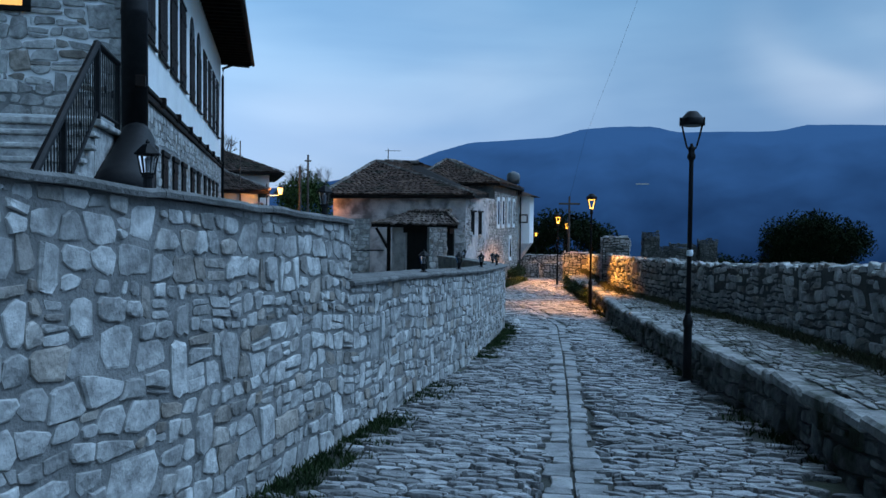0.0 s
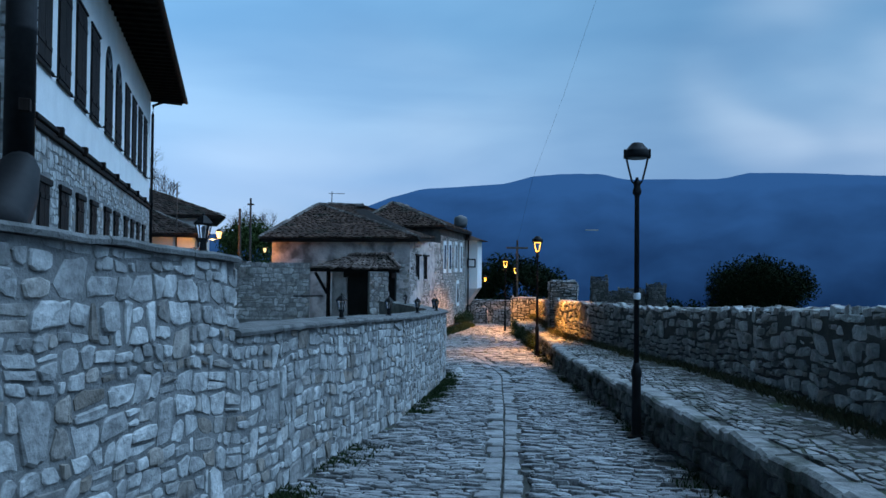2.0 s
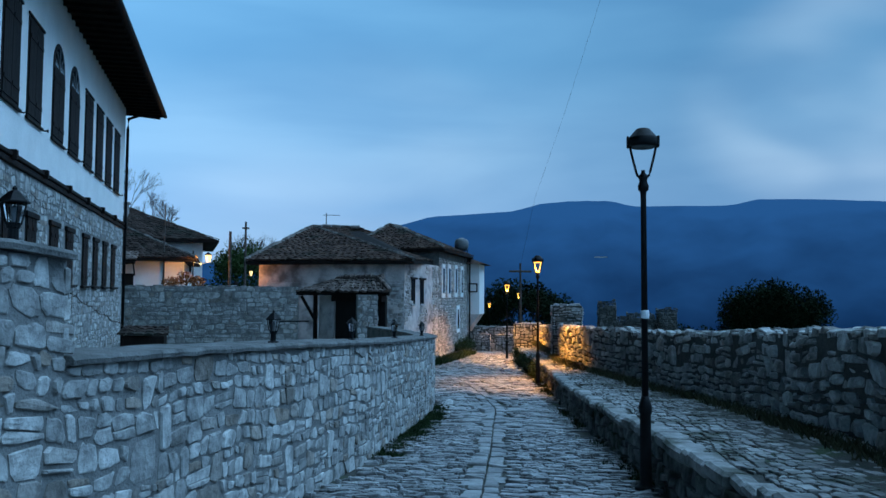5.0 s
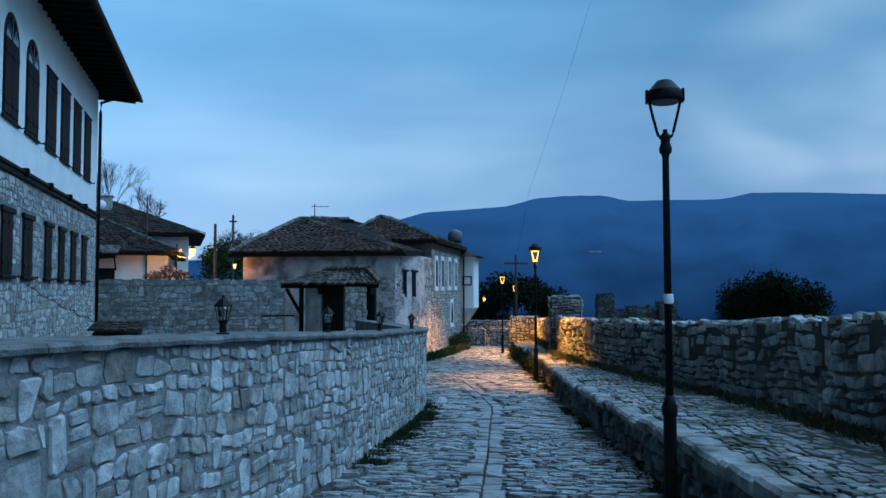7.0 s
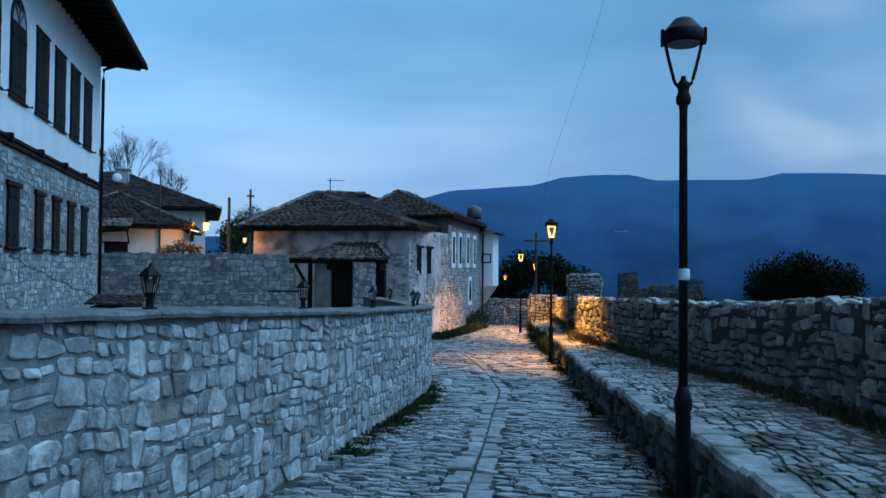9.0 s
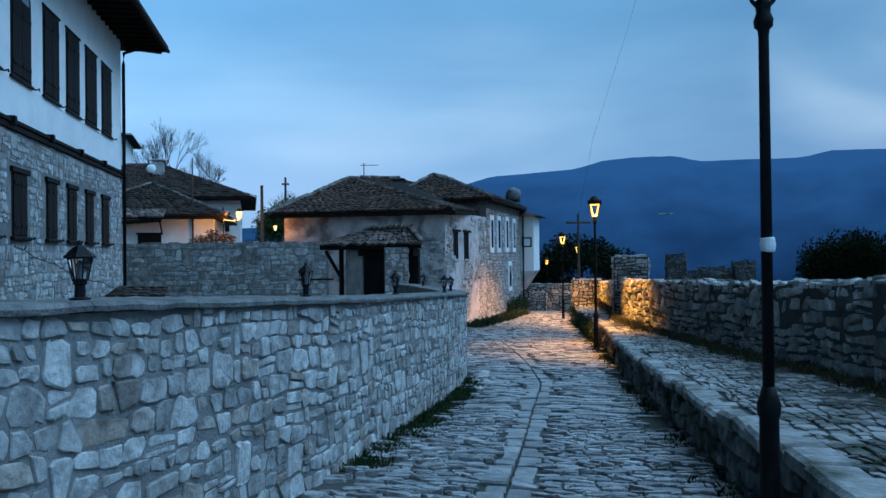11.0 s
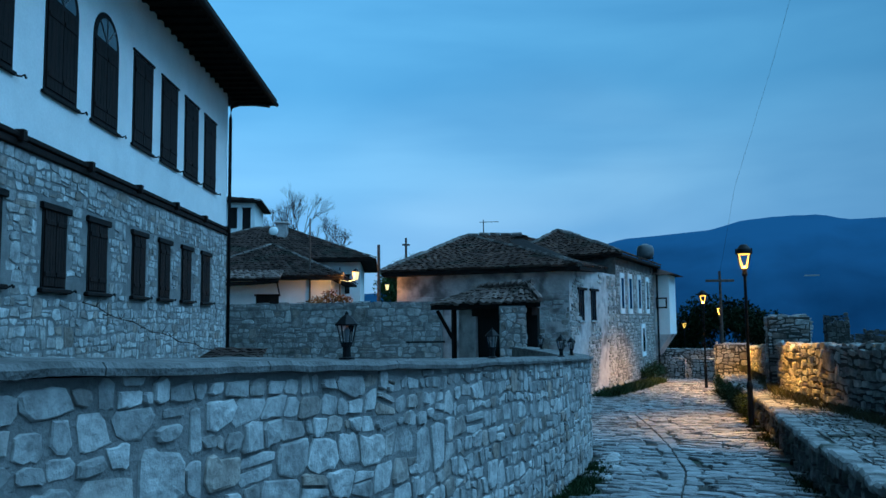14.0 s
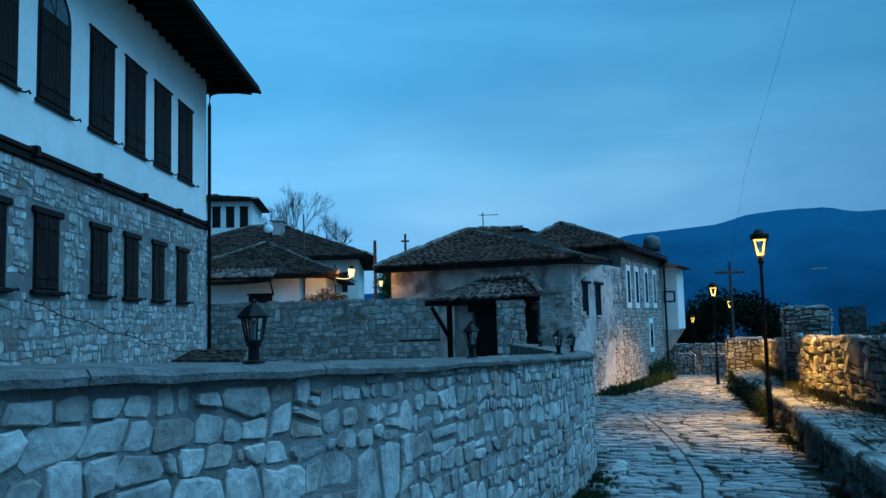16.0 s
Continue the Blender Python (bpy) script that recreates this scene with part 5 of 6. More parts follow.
    for c in fieldstone(ln, lambda u: 3.0, lambda u: -1.4, rng, (0.08, 0.15), (1.2, 3.6), 0.008, 0.04):
        cu, cv = centre(c)
        if not any(p - 0.2 < cu < q + 0.2 and z0 - 0.15 < cv < z1 + 0.15 for p, q, z0, z1 in wins2):
            cells.append(c)
    stone_face(cells, place, rng, 0.025, body2, M_BROWNSTONE, rest="stonework")
    for p, q, z0, z1 in wins2:
        w = on_face(a, b, p - 0.17, q + 0.17, z0 - 0.2, z1 + 0.2, 0.0, 0.05, 0.008).make("window", M_WHITE, house, "narrow window with a broad white surround")
        on_face(a, b, p, q, z0, z1, 0.0502, 0.056).make("pane", M_DARKGLASS, w)
    hip_roof(house, [(6.5, 38.8), (10.12, 36.9), B2, (9.5, 47.5)], [(8.9, 42.2), (10.3, 44.6)], [3.35, 3.42, 3.5, 3.4], 4.85, 0.32, M_STONEROOF, rng, 18, 0.24, 0.14, "rear_roof", "higher dark hip roof of old tiles")
    Shape().tube([(13.85, 44.75, 3.35), (13.85, 44.75, -1.2)], 0.045, 8).make("downpipe", M_IRON, house)
    # oriel at the far end
    m = turn_to(13.75, 45.0, 0, (B2[0] - 10.12, B2[1] - 36.9))
    Shape().box((0.0, -0.7, 0.3), (2.2, 2.5, 3.1), m).make("oriel", M_WHITE, house, "white plastered oriel overhanging the lane")
    Shape().add([m @ Vector(p) for p in ((0, 0, -0.7), (2.2, 0, -0.7), (2.2, -0.68, 0.3), (0, -0.68, 0.3), (0, 0.3, -0.7), (2.2, 0.3, -0.7), (2.2, 0.3, 0.3), (0, 0.3, 0.3))], [(0, 1, 2, 3), (4, 7, 6, 5), (0, 3, 7, 4), (1, 5, 6, 2), (3, 2, 6, 7), (0, 4, 5, 1)]).make("oriel_bracket", M_OLDPLASTER, house)
    s = Shape().box((-0.03, -0.6, 1.5), (0.004, -0.1, 2.0), m)
    s.make("oriel_window", M_DARKWOOD, house)
    Shape().box((-0.035, -0.53, 1.57), (-0.031, -0.17, 1.93), m).make("oriel_pane", M_WHITE, house)
    Shape().add([m @ Vector(p) for p in ((-0.45, -1.08, 3.05), (2.7, -1.08, 3.05), (2.7, 2.8, 3.05), (-0.45, 2.8, 3.05), (1.1, 0.9, 3.75))], [(0, 1, 4), (1, 2, 4), (2, 3, 4), (3, 0, 4), (3, 2, 1, 0)]).make("oriel_roof", M_STONEROOF, house)
    # water tank on the roof
    tank = thing("water_tank", "rounded grey water tank on an iron stand on the roof", "water tank")
    Shape().lathe([(0.2, 0.35), (0.42, 0.42), (0.5, 0.6), (0.5, 0.95), (0.42, 1.12), (0.2, 1.2), (0.12, 1.25)], 16).make("drum", M_TANK, tank, smooth=True)
    s = Shape()
    for px, py in ((0.35, 0.35), (-0.35, 0.35), (0.35, -0.35), (-0.35, -0.35)):
        s.tube([(px, py, -0.5), (px, py, 0.4)], 0.025, 5)
    s.box((-0.4, -0.4, 0.34), (0.4, 0.4, 0.37))
    s.make("stand", M_IRON, tank)
    tank.matrix_world = pose(13.12, 43.85, 3.47) @ Matrix.Scale(0.75, 4)


corner_house()


# ---- porch gate ----
def porch_gate():
    rng = random.Random(51)
    gate = thing("porch_gate", "dark covered gateway with a sagging tiled canopy and stone pier", "gateway")
    e0, e1 = Vector((3.46, 29.4)), Vector((5.9, 26.15))
    w = (e1 - e0).normalized()
    n = Vector((-w.y, w.x))
    L = (e1 - e0).length
    m = turn_to(e0.x, e0.y, 0, w)
    # canopy: hip with its ridge along the gate; local y runs back from the front edge
    za, zr = 1.44, 1.84
    inv = m.inverted()
    b2, b3 = inv @ Vector((5.95, 28.1, za)), inv @ Vector((4.5, 30.9, za))
    P = [(-0.05, -0.05, za), (L + 0.05, -0.05, za), tuple(b2), tuple(b3), (1.2, 0.6, zr), (L - 0.95, 0.5, zr)]
    base = Shape().add([m @ Vector(p) for p in P] + [m @ (Vector(p) - Vector((0, 0, 0.13))) for p in P[:4]], [(0, 1, 5, 4), (1, 2, 5), (2, 3, 4, 5), (3, 0, 4), (0, 6, 7, 1), (1, 7, 8, 2), (2, 8, 9, 3), (3, 9, 6, 0), (9, 8, 7, 6)])
    canopy = base.make("canopy", M_ROOFUNDER, gate, "sagging brown tiled canopy")
    s = Shape()
    W = [m @ Vector(p) for p in P]
    slab_roof_face(s, W[0], W[1], W[5], W[4], 5, 0.2, rng, 0.03)
    slab_roof_face(s, W[1], W[2], W[5], W[5], 5, 0.2, rng, 0.03)
    slab_roof_face(s, W[3], W[0], W[4], W[4], 5, 0.2, rng, 0.03)
    for i in range(9):
        q = W[4].lerp(W[5], i / 8)
        s.tube([q + Vector((0, 0, 0.02)), q + (W[5] - W[4]) * 0.12 + Vector((0, 0, 0.05 + 0.05 * rng.random()))], 0.085, 7)
    for i in range(6):
        q = W[1].lerp(W[5], i / 6)
        s.tube([q + Vector((0, 0, 0.03)), q + (W[5] - W[1]) * 0.16 + Vector((0, 0, 0.07))], 0.07, 7)
    ob = mesh_object("tile_covering", s.v, s.f, M_PORCHTILE, canopy)
    ob["kind"] = "stuff"
    # posts, braces, side walls and the dark door
    Shape().box((0.46, 0.25, -1.4), (0.55, 0.36, 1.32), m, 0.01).make("post", M_DARKWOOD, gate)
    Shape().tube([m @ Vector((0.05, 0.1, 1.28)), m @ Vector((0.47, 0.28, 0.55))], 0.055, 6).make("brace", M_DARKWOOD, gate)
    Shape().tube([m @ Vector((L - 0.75, -0.02, 1.28)), m @ Vector((L - 0.98, 0.35, 0.45))], 0.055, 6).make("brace", M_DARKWOOD, gate)
    Shape().box((0.56, 0.42, -1.4), (1.25, 0.6, 1.3), m).make("side_wall", M_OLDPLASTER, gate)
    # this sheet's near-black colour paints the deep shade inside the gateway
    Shape().box((1.25, 0.5, -1.4), (L - 0.62, 0.58, 1.3), m).make("door", M_OPENING_SHADE, gate, "gate leaf whose near-black colour stands for the gateway's deep shade")
    Shape().box((1.25, 0.3, 1.12), (L - 0.6, 0.5, 1.31), m).make("beam", M_DARKWOOD, gate)
    # pier
    mp = turn_to(5.28, 26.35, 0, (1.0, -0.06))
    pier = Shape().box((-0.3, 0.0, -1.3), (0.3, 0.5, 1.34), mp).make("pier", M_MORTAR, gate, "pale stone pier under the canopy")
    s = Shape()
    for cell in rubble(0.62, lambda u: 1.32, lambda u: -1.2, (0.14, 0.3), (0.16, 0.36), rng, 0.012, 0.02):
        s.add(*stone_solid(cell, lambda u, v, d: mp @ Vector((u - 0.31, -d, v)), rng, 0.025))
    for cell in rubble(0.5, lambda u: 1.32, lambda u: -1.2, (0.14, 0.3), (0.16, 0.36), rng, 0.012, 0.02):
        s.add(*stone_solid(cell, lambda u, v, d: mp @ Vector((0.3 + d, u, v)), rng, 0.025))
    ob = mesh_object("stonework", s.v, s.f, M_LIME, pier)
    ob["kind"] = "stuff"
    Shape().tube([(2.75, 28.5, 0.48), (3.75, 28.6, 0.48)], 0.025, 6).make("rail", M_IRON, gate)


porch_gate()


# ---- courtyard wall between the houses ----
def courtyard_wall():
    rng = random.Random(61)
    p0, p1 = (-4.2, 33.9), (3.7, 32.7)
    ln, place = face_place(p0, p1)
    wall = plan_wall("courtyard_wall", p0, p1, -1.2, 1.62, 0.45, M_MORTAR, None)
    tagged(wall, "grey rubble-stone courtyard wall between the houses", "wall", kind="structure")
    cells = fieldstone(ln, lambda u: 1.66, lambda u: -0.6, rng, (0.11, 0.24), (0.8, 2.2), 0.009, 0.07)
    stone_face(cells, place, rng, 0.012, wall, M_GREYSTONE, rest="stonework")
    # a low tiled shelter roof inside the yard
    shelter = thing("low_shelter", "low brown tiled shelter roof behind the wall", "shelter")
    s = Shape()
    slab_roof_face(s, (-1.5, 24.9, 0.28), (-0.25, 25.2, 0.24), (-0.3, 26.2, 0.42), (-1.45, 26.1, 0.46), 4, 0.22, rng, 0.02)
    s.make("tile_covering", M_TILE, shelter)["kind"] = "stuff"
    Shape().box((-1.4, 25.1, -1.2), (-0.35, 26.0, 0.22), None, 0.02).make("body", M_DARKWOOD, shelter)


courtyard_wall()


def far_house(label, x, y, direction, length, depth, z0, z1, rise, over, wall_mat, wins=(), seed=1, chimney=None, rows=15):
    """A plain plastered house with a hip roof. x, y: the front's middle; direction: along the front, left to right."""
    rng = random.Random(seed)
    house = thing("plastered_house", label, "house")
    d = Vector(direction).normalized()
    n = Vector((-d.y, d.x))
    c = Vector((x, y))
    p = [c - d * length / 2, c + d * length / 2, c + d * length / 2 + n * depth, c - d * length / 2 + n * depth]
    Shape().prism([tuple(q) for q in p], z0, z1).make("wall", wall_mat, house)
    k = min(length, depth) / 2
    if length >= depth:
        order = [p[3], p[0], p[1], p[2]]
        ridge = [tuple(c - d * (length / 2 - k) + n * depth / 2), tuple(c + d * (length / 2 - k) + n * depth / 2)]
    else:
        order = p
        ridge = [tuple(c + n * k), tuple(c + n * (depth - k))]
    hip_roof(house, [tuple(q) for q in order], ridge, z1 + 0.02, z1 + rise, over, M_TILE, rng, rows, 0.26, 0.16)
    for u0, u1, a, b in wins:
        w = on_face(p[0], p[1], u0, u1, a, b, 0.0, 0.02).make("window", M_OPENING_SHADE, house, "small dark window")
        on_face(p[0], p[1], u0 - 0.06, u1 + 0.06, b, b + 0.08, 0.0, 0.05).make("lintel", M_DARKWOOD, w)
    if chimney:
        cx, cy, cz = chimney
        Shape().box((cx - 0.3, cy - 0.3, cz - 1.6), (cx + 0.3, cy + 0.3, cz), None, 0.03).box((cx - 0.42, cy - 0.42, cz), (cx + 0.42, cy + 0.42, cz + 0.1), None, 0.02).make("chimney", M_OLDPLASTER, house)
    return house


far_house("low white-plastered house with a drooping dark tiled roof", -4.1, 43.0, (1, 0.02), 6.2, 7.0, -1.0, 3.02, 1.72, 0.6, M_WHITE, ((2.95, 3.95, 1.2, 2.2), (0.2, 0.75, 1.2, 1.85)), 71)
far_house("wider white-plastered house with a broad dark roof and chimney", -6.0, 52.0, (1, 0.06), 11.0, 9.0, -1.0, 4.5, 2.3, 0.9, M_WHITE, ((10.0, 10.4, 2.6, 3.6), (9.3, 9.6, 2.6, 3.6)), 72, (-5.35, 55.0, 6.85))
far_house("pale house standing higher up the slope behind the roofs", -12.9, 68.0, (1, 0.1), 6.0, 6.0, 0.0, 10.3, 0.8, 0.6, M_WHITE, ((3.1, 3.7, 8.2, 9.7), (4.1, 4.7, 8.2, 9.7), (5.1, 5.7, 7.8, 9.7)), 73)

def lean_to():
    rng = random.Random(75)
    shed = thing("lean_to_canopy", "drooping dark tiled canopy before the low white house", "canopy")
    Shape().add([(-6.6, 42.05, 2.92), (-3.05, 42.05, 2.92), (-3.05, 42.99, 3.3), (-6.6, 42.99, 3.3), (-6.6, 42.05, 2.82), (-3.05, 42.05, 2.82), (-3.05, 42.99, 3.2), (-6.6, 42.99, 3.2)], [(0, 1, 2, 3), (7, 6, 5, 4), (0, 4, 5, 1), (1, 5, 6, 2), (2, 6, 7, 3), (3, 7, 4, 0)]).make("boarding", M_ROOFUNDER, shed)
    s = Shape()
    slab_roof_face(s, (-6.6, 42.0, 2.93), (-3.0, 42.0, 2.93), (-3.0, 42.98, 3.32), (-6.6, 42.98, 3.32), 4, 0.24, rng, 0.035)
    s.make("tile_covering", M_PORCHTILE, shed)["kind"] = "stuff"
    Shape().tube([(-6.6, 42.12, 2.80), (-5.4, 42.12, 2.70), (-4.3, 42.12, 2.72), (-3.1, 42.12, 2.80)], 0.085, 7).make("rolled_awning", M_DARKWOOD, shed, "dark rolled awning sagging under the eave")
    for x in (-6.4, -3.2):
        Shape().tube([(x, 42.97, 2.2), (x, 42.2, 2.85)], 0.035, 6).make("brace", M_DARKWOOD, shed)


lean_to()

dish = thing("satellite_dish", "round pale satellite dish on the dark roof", "satellite dish")
Shape().lathe([(0.08, 0.1), (0.3, 0.03), (0.42, -0.06), (0.42, -0.03), (0.3, 0.06), (0.08, 0.13)], 20, pose(0, 0, 0, 75, 0, 0)).make("reflector", M_WHITE, dish, smooth=True)
Shape().tube([(0, 0.1, 0), (0, 0.25, -0.7)], 0.03, 5).make("mast", M_IRON, dish)
dish.matrix_world = pose(-5.0, 50.6, 5.95) @ Matrix.Scale(0.6, 4)


# lit wall lamp by the far houses, and a lit shrub under it
def bracket_lamp():
    lamp = thing("bracket_lamp", "lit white lantern on a bracket beside the far house", "lamp")
    Shape().lathe([(0.14, -0.28), (0.24, 0.2)], 6).make("lit_glass", M_WARMWHITE, lamp, "glowing warm white glass")
    Shape().lathe([(0.29, 0.2), (0.16, 0.33), (0.04, 0.42)], 8).make("roof", M_IRON, lamp)
    Shape().tube([(-0.1, 0, -0.35), (-0.6, 0, -0.4), (-1.0, 0, -0.3), (-1.02, 0, 0.05)], 0.02, 6).make("bracket", M_WHITE, lamp)
    Shape().tube([(-1.02, 0, 0.5), (-1.02, 0, -5.0)], 0.05, 6).make("post", M_IRON, lamp)
    light = bpy.data.lights.new("bracket_light", "POINT")
    light.energy, light.color, light.shadow_soft_size = 110, (1.0, 0.40, 0.09), 0.1
    ob = new("bracket_light", light)
    ob.location = (-0.45, -0.5, -0.45)
    ob.parent = lamp
    lamp.matrix_world = pose(0.15, 42.6, 3.05) @ Matrix.Scale(0.68, 4)


bracket_lamp()


# ---- trees, shrubs, poles, wires ----
def leaf_cloud(blobs, count, size, rng):
    s = Shape()
    for _ in range(count):
        cx, cy, cz, r, hz = blobs[rng.randrange(len(blobs))]
        th, ph = rng.uniform(0, 2 * math.pi), math.acos(rng.uniform(-1, 1))
        rad = r * rng.uniform(0.12, 1.08) ** 0.6
        p = Vector((cx + rad * math.sin(ph) * math.cos(th), cy + rad * math.sin(ph) * math.sin(th), cz + hz * rad / r * math.cos(ph)))
        a = Vector((rng.uniform(-1, 1), rng.uniform(-1, 1), rng.uniform(-1, 1))).normalized() * size * rng.uniform(0.6, 1.4)
        b = a.cross(Vector((rng.uniform(-1, 1), rng.uniform(-1, 1), rng.uniform(-1, 1)))).normalized() * size * rng.uniform(0.3, 0.6)
        s.add([p - a, p + b, p + a, p - b], [(0, 1, 2, 3)])
    return s


def leafy_tree(name, x, y, base, label, blobs, count, size, seed, mat=None):
    rng = random.Random(seed)
    tree = tagged(new(name), label, "tree")
    top = max(b[2] for b in blobs)
    s = Shape().tube([(x, y, base), (x + 0.1, y, base + 0.5 * (top - base)), (x, y, top)], 0.3, 8, 0.08)
    for b in blobs[:10]:
        s.tube([(x, y, base + 0.45 * (top - base)), ((x + b[0]) / 2, (y + b[1]) / 2, (base + b[2]) / 2 + 0.4), b[:3]], 0.1, 5, 0.03)
    s.make("trunk", M_BARK, tree)
    crown = leaf_cloud(blobs, count, size, rng).make("crown", mat or M_LEAF, tree)
    return tree


def blob_row(p0, p1, z, n, r, rng, rise=0.0):
    out = []
    for i in range(n):
        f = i / max(1, n - 1)
        bump = math.sin(math.pi * (0.12 + 0.76 * f))
        out.append((p0[0] + (p1[0] - p0[0]) * f + rng.uniform(-0.6, 0.6), p0[1] + (p1[1] - p0[1]) * f + rng.uniform(-1, 1), z + rise * bump + rng.uniform(-0.5, 0.5), r * rng.uniform(0.75, 1.2), r * rng.uniform(0.8, 1.1)))
    return out


rt = random.Random(81)
leafy_tree("tree", 47.6, 64.2, terrain_z(47.6, 64.2), "broad dark evergreen tree beyond the parapet", blob_row((44.9, 66.0), (49.9, 62.4), -1.1, 12, 1.7, rt, 2.3) + blob_row((45.2, 65.8), (49.6, 62.6), -2.0, 11, 1.7, rt, 1.6) + blob_row((44.6, 66.4), (50.0, 62.4), -2.9, 11, 1.8, rt) + blob_row((44.6, 66.4), (50.2, 62.4), -4.6, 9, 1.8, rt), 46000, 0.15, 82)
leafy_tree("tree", 38.0, 66.0, terrain_z(38.0, 66.0), "low dark tree beyond the parapet", blob_row((33.5, 66.4), (42.3, 67.1), -3.2, 9, 1.5, rt, 0.6), 8000, 0.17, 83)
leafy_tree("tree", 24.5, 66.0, terrain_z(24.5, 66.0), "dark evergreen tree behind the lit lamps", blob_row((22.0, 66.4), (27.3, 64.3), -0.4, 9, 1.5, rt, 1.3) + blob_row((21.5, 66.4), (27.3, 64.3), -2.2, 8, 1.8, rt), 13000, 0.17, 84)
leafy_tree("tree", 20.6, 67.0, terrain_z(20.6, 67.0), "dark evergreen tree at the bend of the lane", blob_row((18.6, 66.8), (22.4, 66.9), -1.6, 7, 1.5, rt, 0.7) + blob_row((18.6, 66.8), (22.4, 66.9), -3.0, 6, 1.7, rt), 9000, 0.17, 85)
leafy_tree("tree", 1.4, 60.0, terrain_z(1.4, 60.0), "dark leafy tree between the far roofs", blob_row((0.2, 60), (3.6, 60.5), 3.0, 7, 1.2, rt, 0.8) + blob_row((0.2, 60), (3.6, 60.5), 1.2, 6, 1.4, rt), 11000, 0.12, 86, M_GREENLEAF)


def bare_tree(x, y, z, height, seed, label, spread=0.55):
    rng = random.Random(seed)
    tree = tagged(new("bare_tree"), label, "tree")
    s = Shape()

    def grow(p, d, length, r, level):
        q = p + d * length
        mid = p + d * length * 0.5 + Vector((rng.uniform(-1, 1), rng.uniform(-1, 1), rng.uniform(-0.3, 0.6))) * length * 0.08
        s.tube([p, mid, q], r, 5 if level < 2 else 3, r * 0.65)
        if level >= 7:
            return
        for _ in range(3):
            nd = (d + Vector((rng.uniform(-1, 1), rng.uniform(-1, 1), rng.uniform(-0.25, 0.8))) * spread).normalized()
            grow(p + d * length * rng.uniform(0.55, 1.0), nd, length * rng.uniform(0.55, 0.8), r * 0.6, level + 1)
    grow(Vector((x, y, z)), Vector((0, 0, 1)), height * 0.36, height * 0.013, 0)
    s.make("branchwork", M_TWIG, tree)


bare_tree(-8.6, 79.0, 3.0, 10.9, 92, "bare winter tree with a tall crown above the far roofs", 0.5)
bare_tree(-5.6, 80.0, 3.0, 9.6, 97, "bare winter tree with a wide twiggy crown above the far roofs", 0.68)
bare_tree(2.2, 66.0, 0.5, 6.0, 93, "bare thin tree behind the far roofs")
bare_tree(3.6, 68.0, 0.5, 6.0, 94, "bare thin tree behind the far roofs", 0.7)


def utility_pole(x, y, z0, z1, label, arm=0.9, r=0.09):
    pole = tagged(new("utility_pole"), label, "utility pole")
    Shape().tube([(x, y, z0), (x, y, z1)], r, 8, r * 0.7).make("post", M_BARK, pole)
    if arm:
        Shape().box((x - arm, y - 0.05, z1 - 0.45), (x + arm, y + 0.05, z1 - 0.35), None, 0.01).make("cross_arm", M_BARK, pole)
    return pole


utility_pole(15.28, 40.6, -1.8, 2.95, "wooden utility pole with a cross-arm near the bend", 0.58, 0.075)
utility_pole(1.98, 54.0, -2.0, 5.85, "wooden utility pole behind the stone house", 0.22)
utility_pole(1.15, 42.5, -1.5, 4.35, "plain dark pole beside the far house", 0)
utility_pole(-1.9, 43.0, -1.5, 5.6, "thin dark pole before the far house", 0, 0.045)


def lit_shrub():
    rng = random.Random(95)
    shrub = thing("shrub", "russet shrub lit by the lamp above it", "shrub")
    leaf_cloud([(-1.4, 41.9, 1.85, 0.5, 0.3), (-0.85, 41.9, 2.05, 0.45, 0.35), (-0.3, 41.8, 1.9, 0.4, 0.28)], 900, 0.07, rng).make("leaves", material("russet_leaf", (0.16, 0.06, 0.02), (0.30, 0.14, 0.05), 6.0, 0.8, 0.0, 30.0, 0.3), shrub)
    s = Shape()
    for dx in (-1.3, -0.8, -0.3):
        s.tube([(dx, 41.9, -1.3), (dx, 41.9, 1.9)], 0.04, 5)
    s.make("stems", M_BARK, shrub)


lit_shrub()

wire = tagged(new("overhead_wire"), "thin overhead wire across the sky", "wire")
Shape().tube([(15.28, 40.6, 2.8), (14.1, 35.5, 5.6), (13.2, 30.0, 8.2), (12.1, 24.5, 10.6), (8.0, 5.0, 18.5), (4.0, -14.0, 26.0)], 0.0035, 4).make("cable", M_IRON, wire)


far_roof = thing("distant_shed", "long pale shed far off on the mountain slope", "building")
Shape().box((-24, -4, 0), (24, 4, 2.6)).add([(-24, -4, 2.6), (24, -4, 2.6), (24, 0, 4.2), (-24, 0, 4.2), (24, 4, 2.6), (-24, 4, 2.6)], [(0, 1, 2, 3), (3, 2, 4, 5), (0, 3, 5), (1, 4, 2)]).make("body", M_GREYSTONE, far_roof)
far_roof.matrix_world = pose(2150 * math.sin(radians(25.6)), 2150 * math.cos(radians(25.6)), 2150 * math.tan(radians(2.72)), 0, 0, -25) @ Matrix.Scale(0.7, 4)


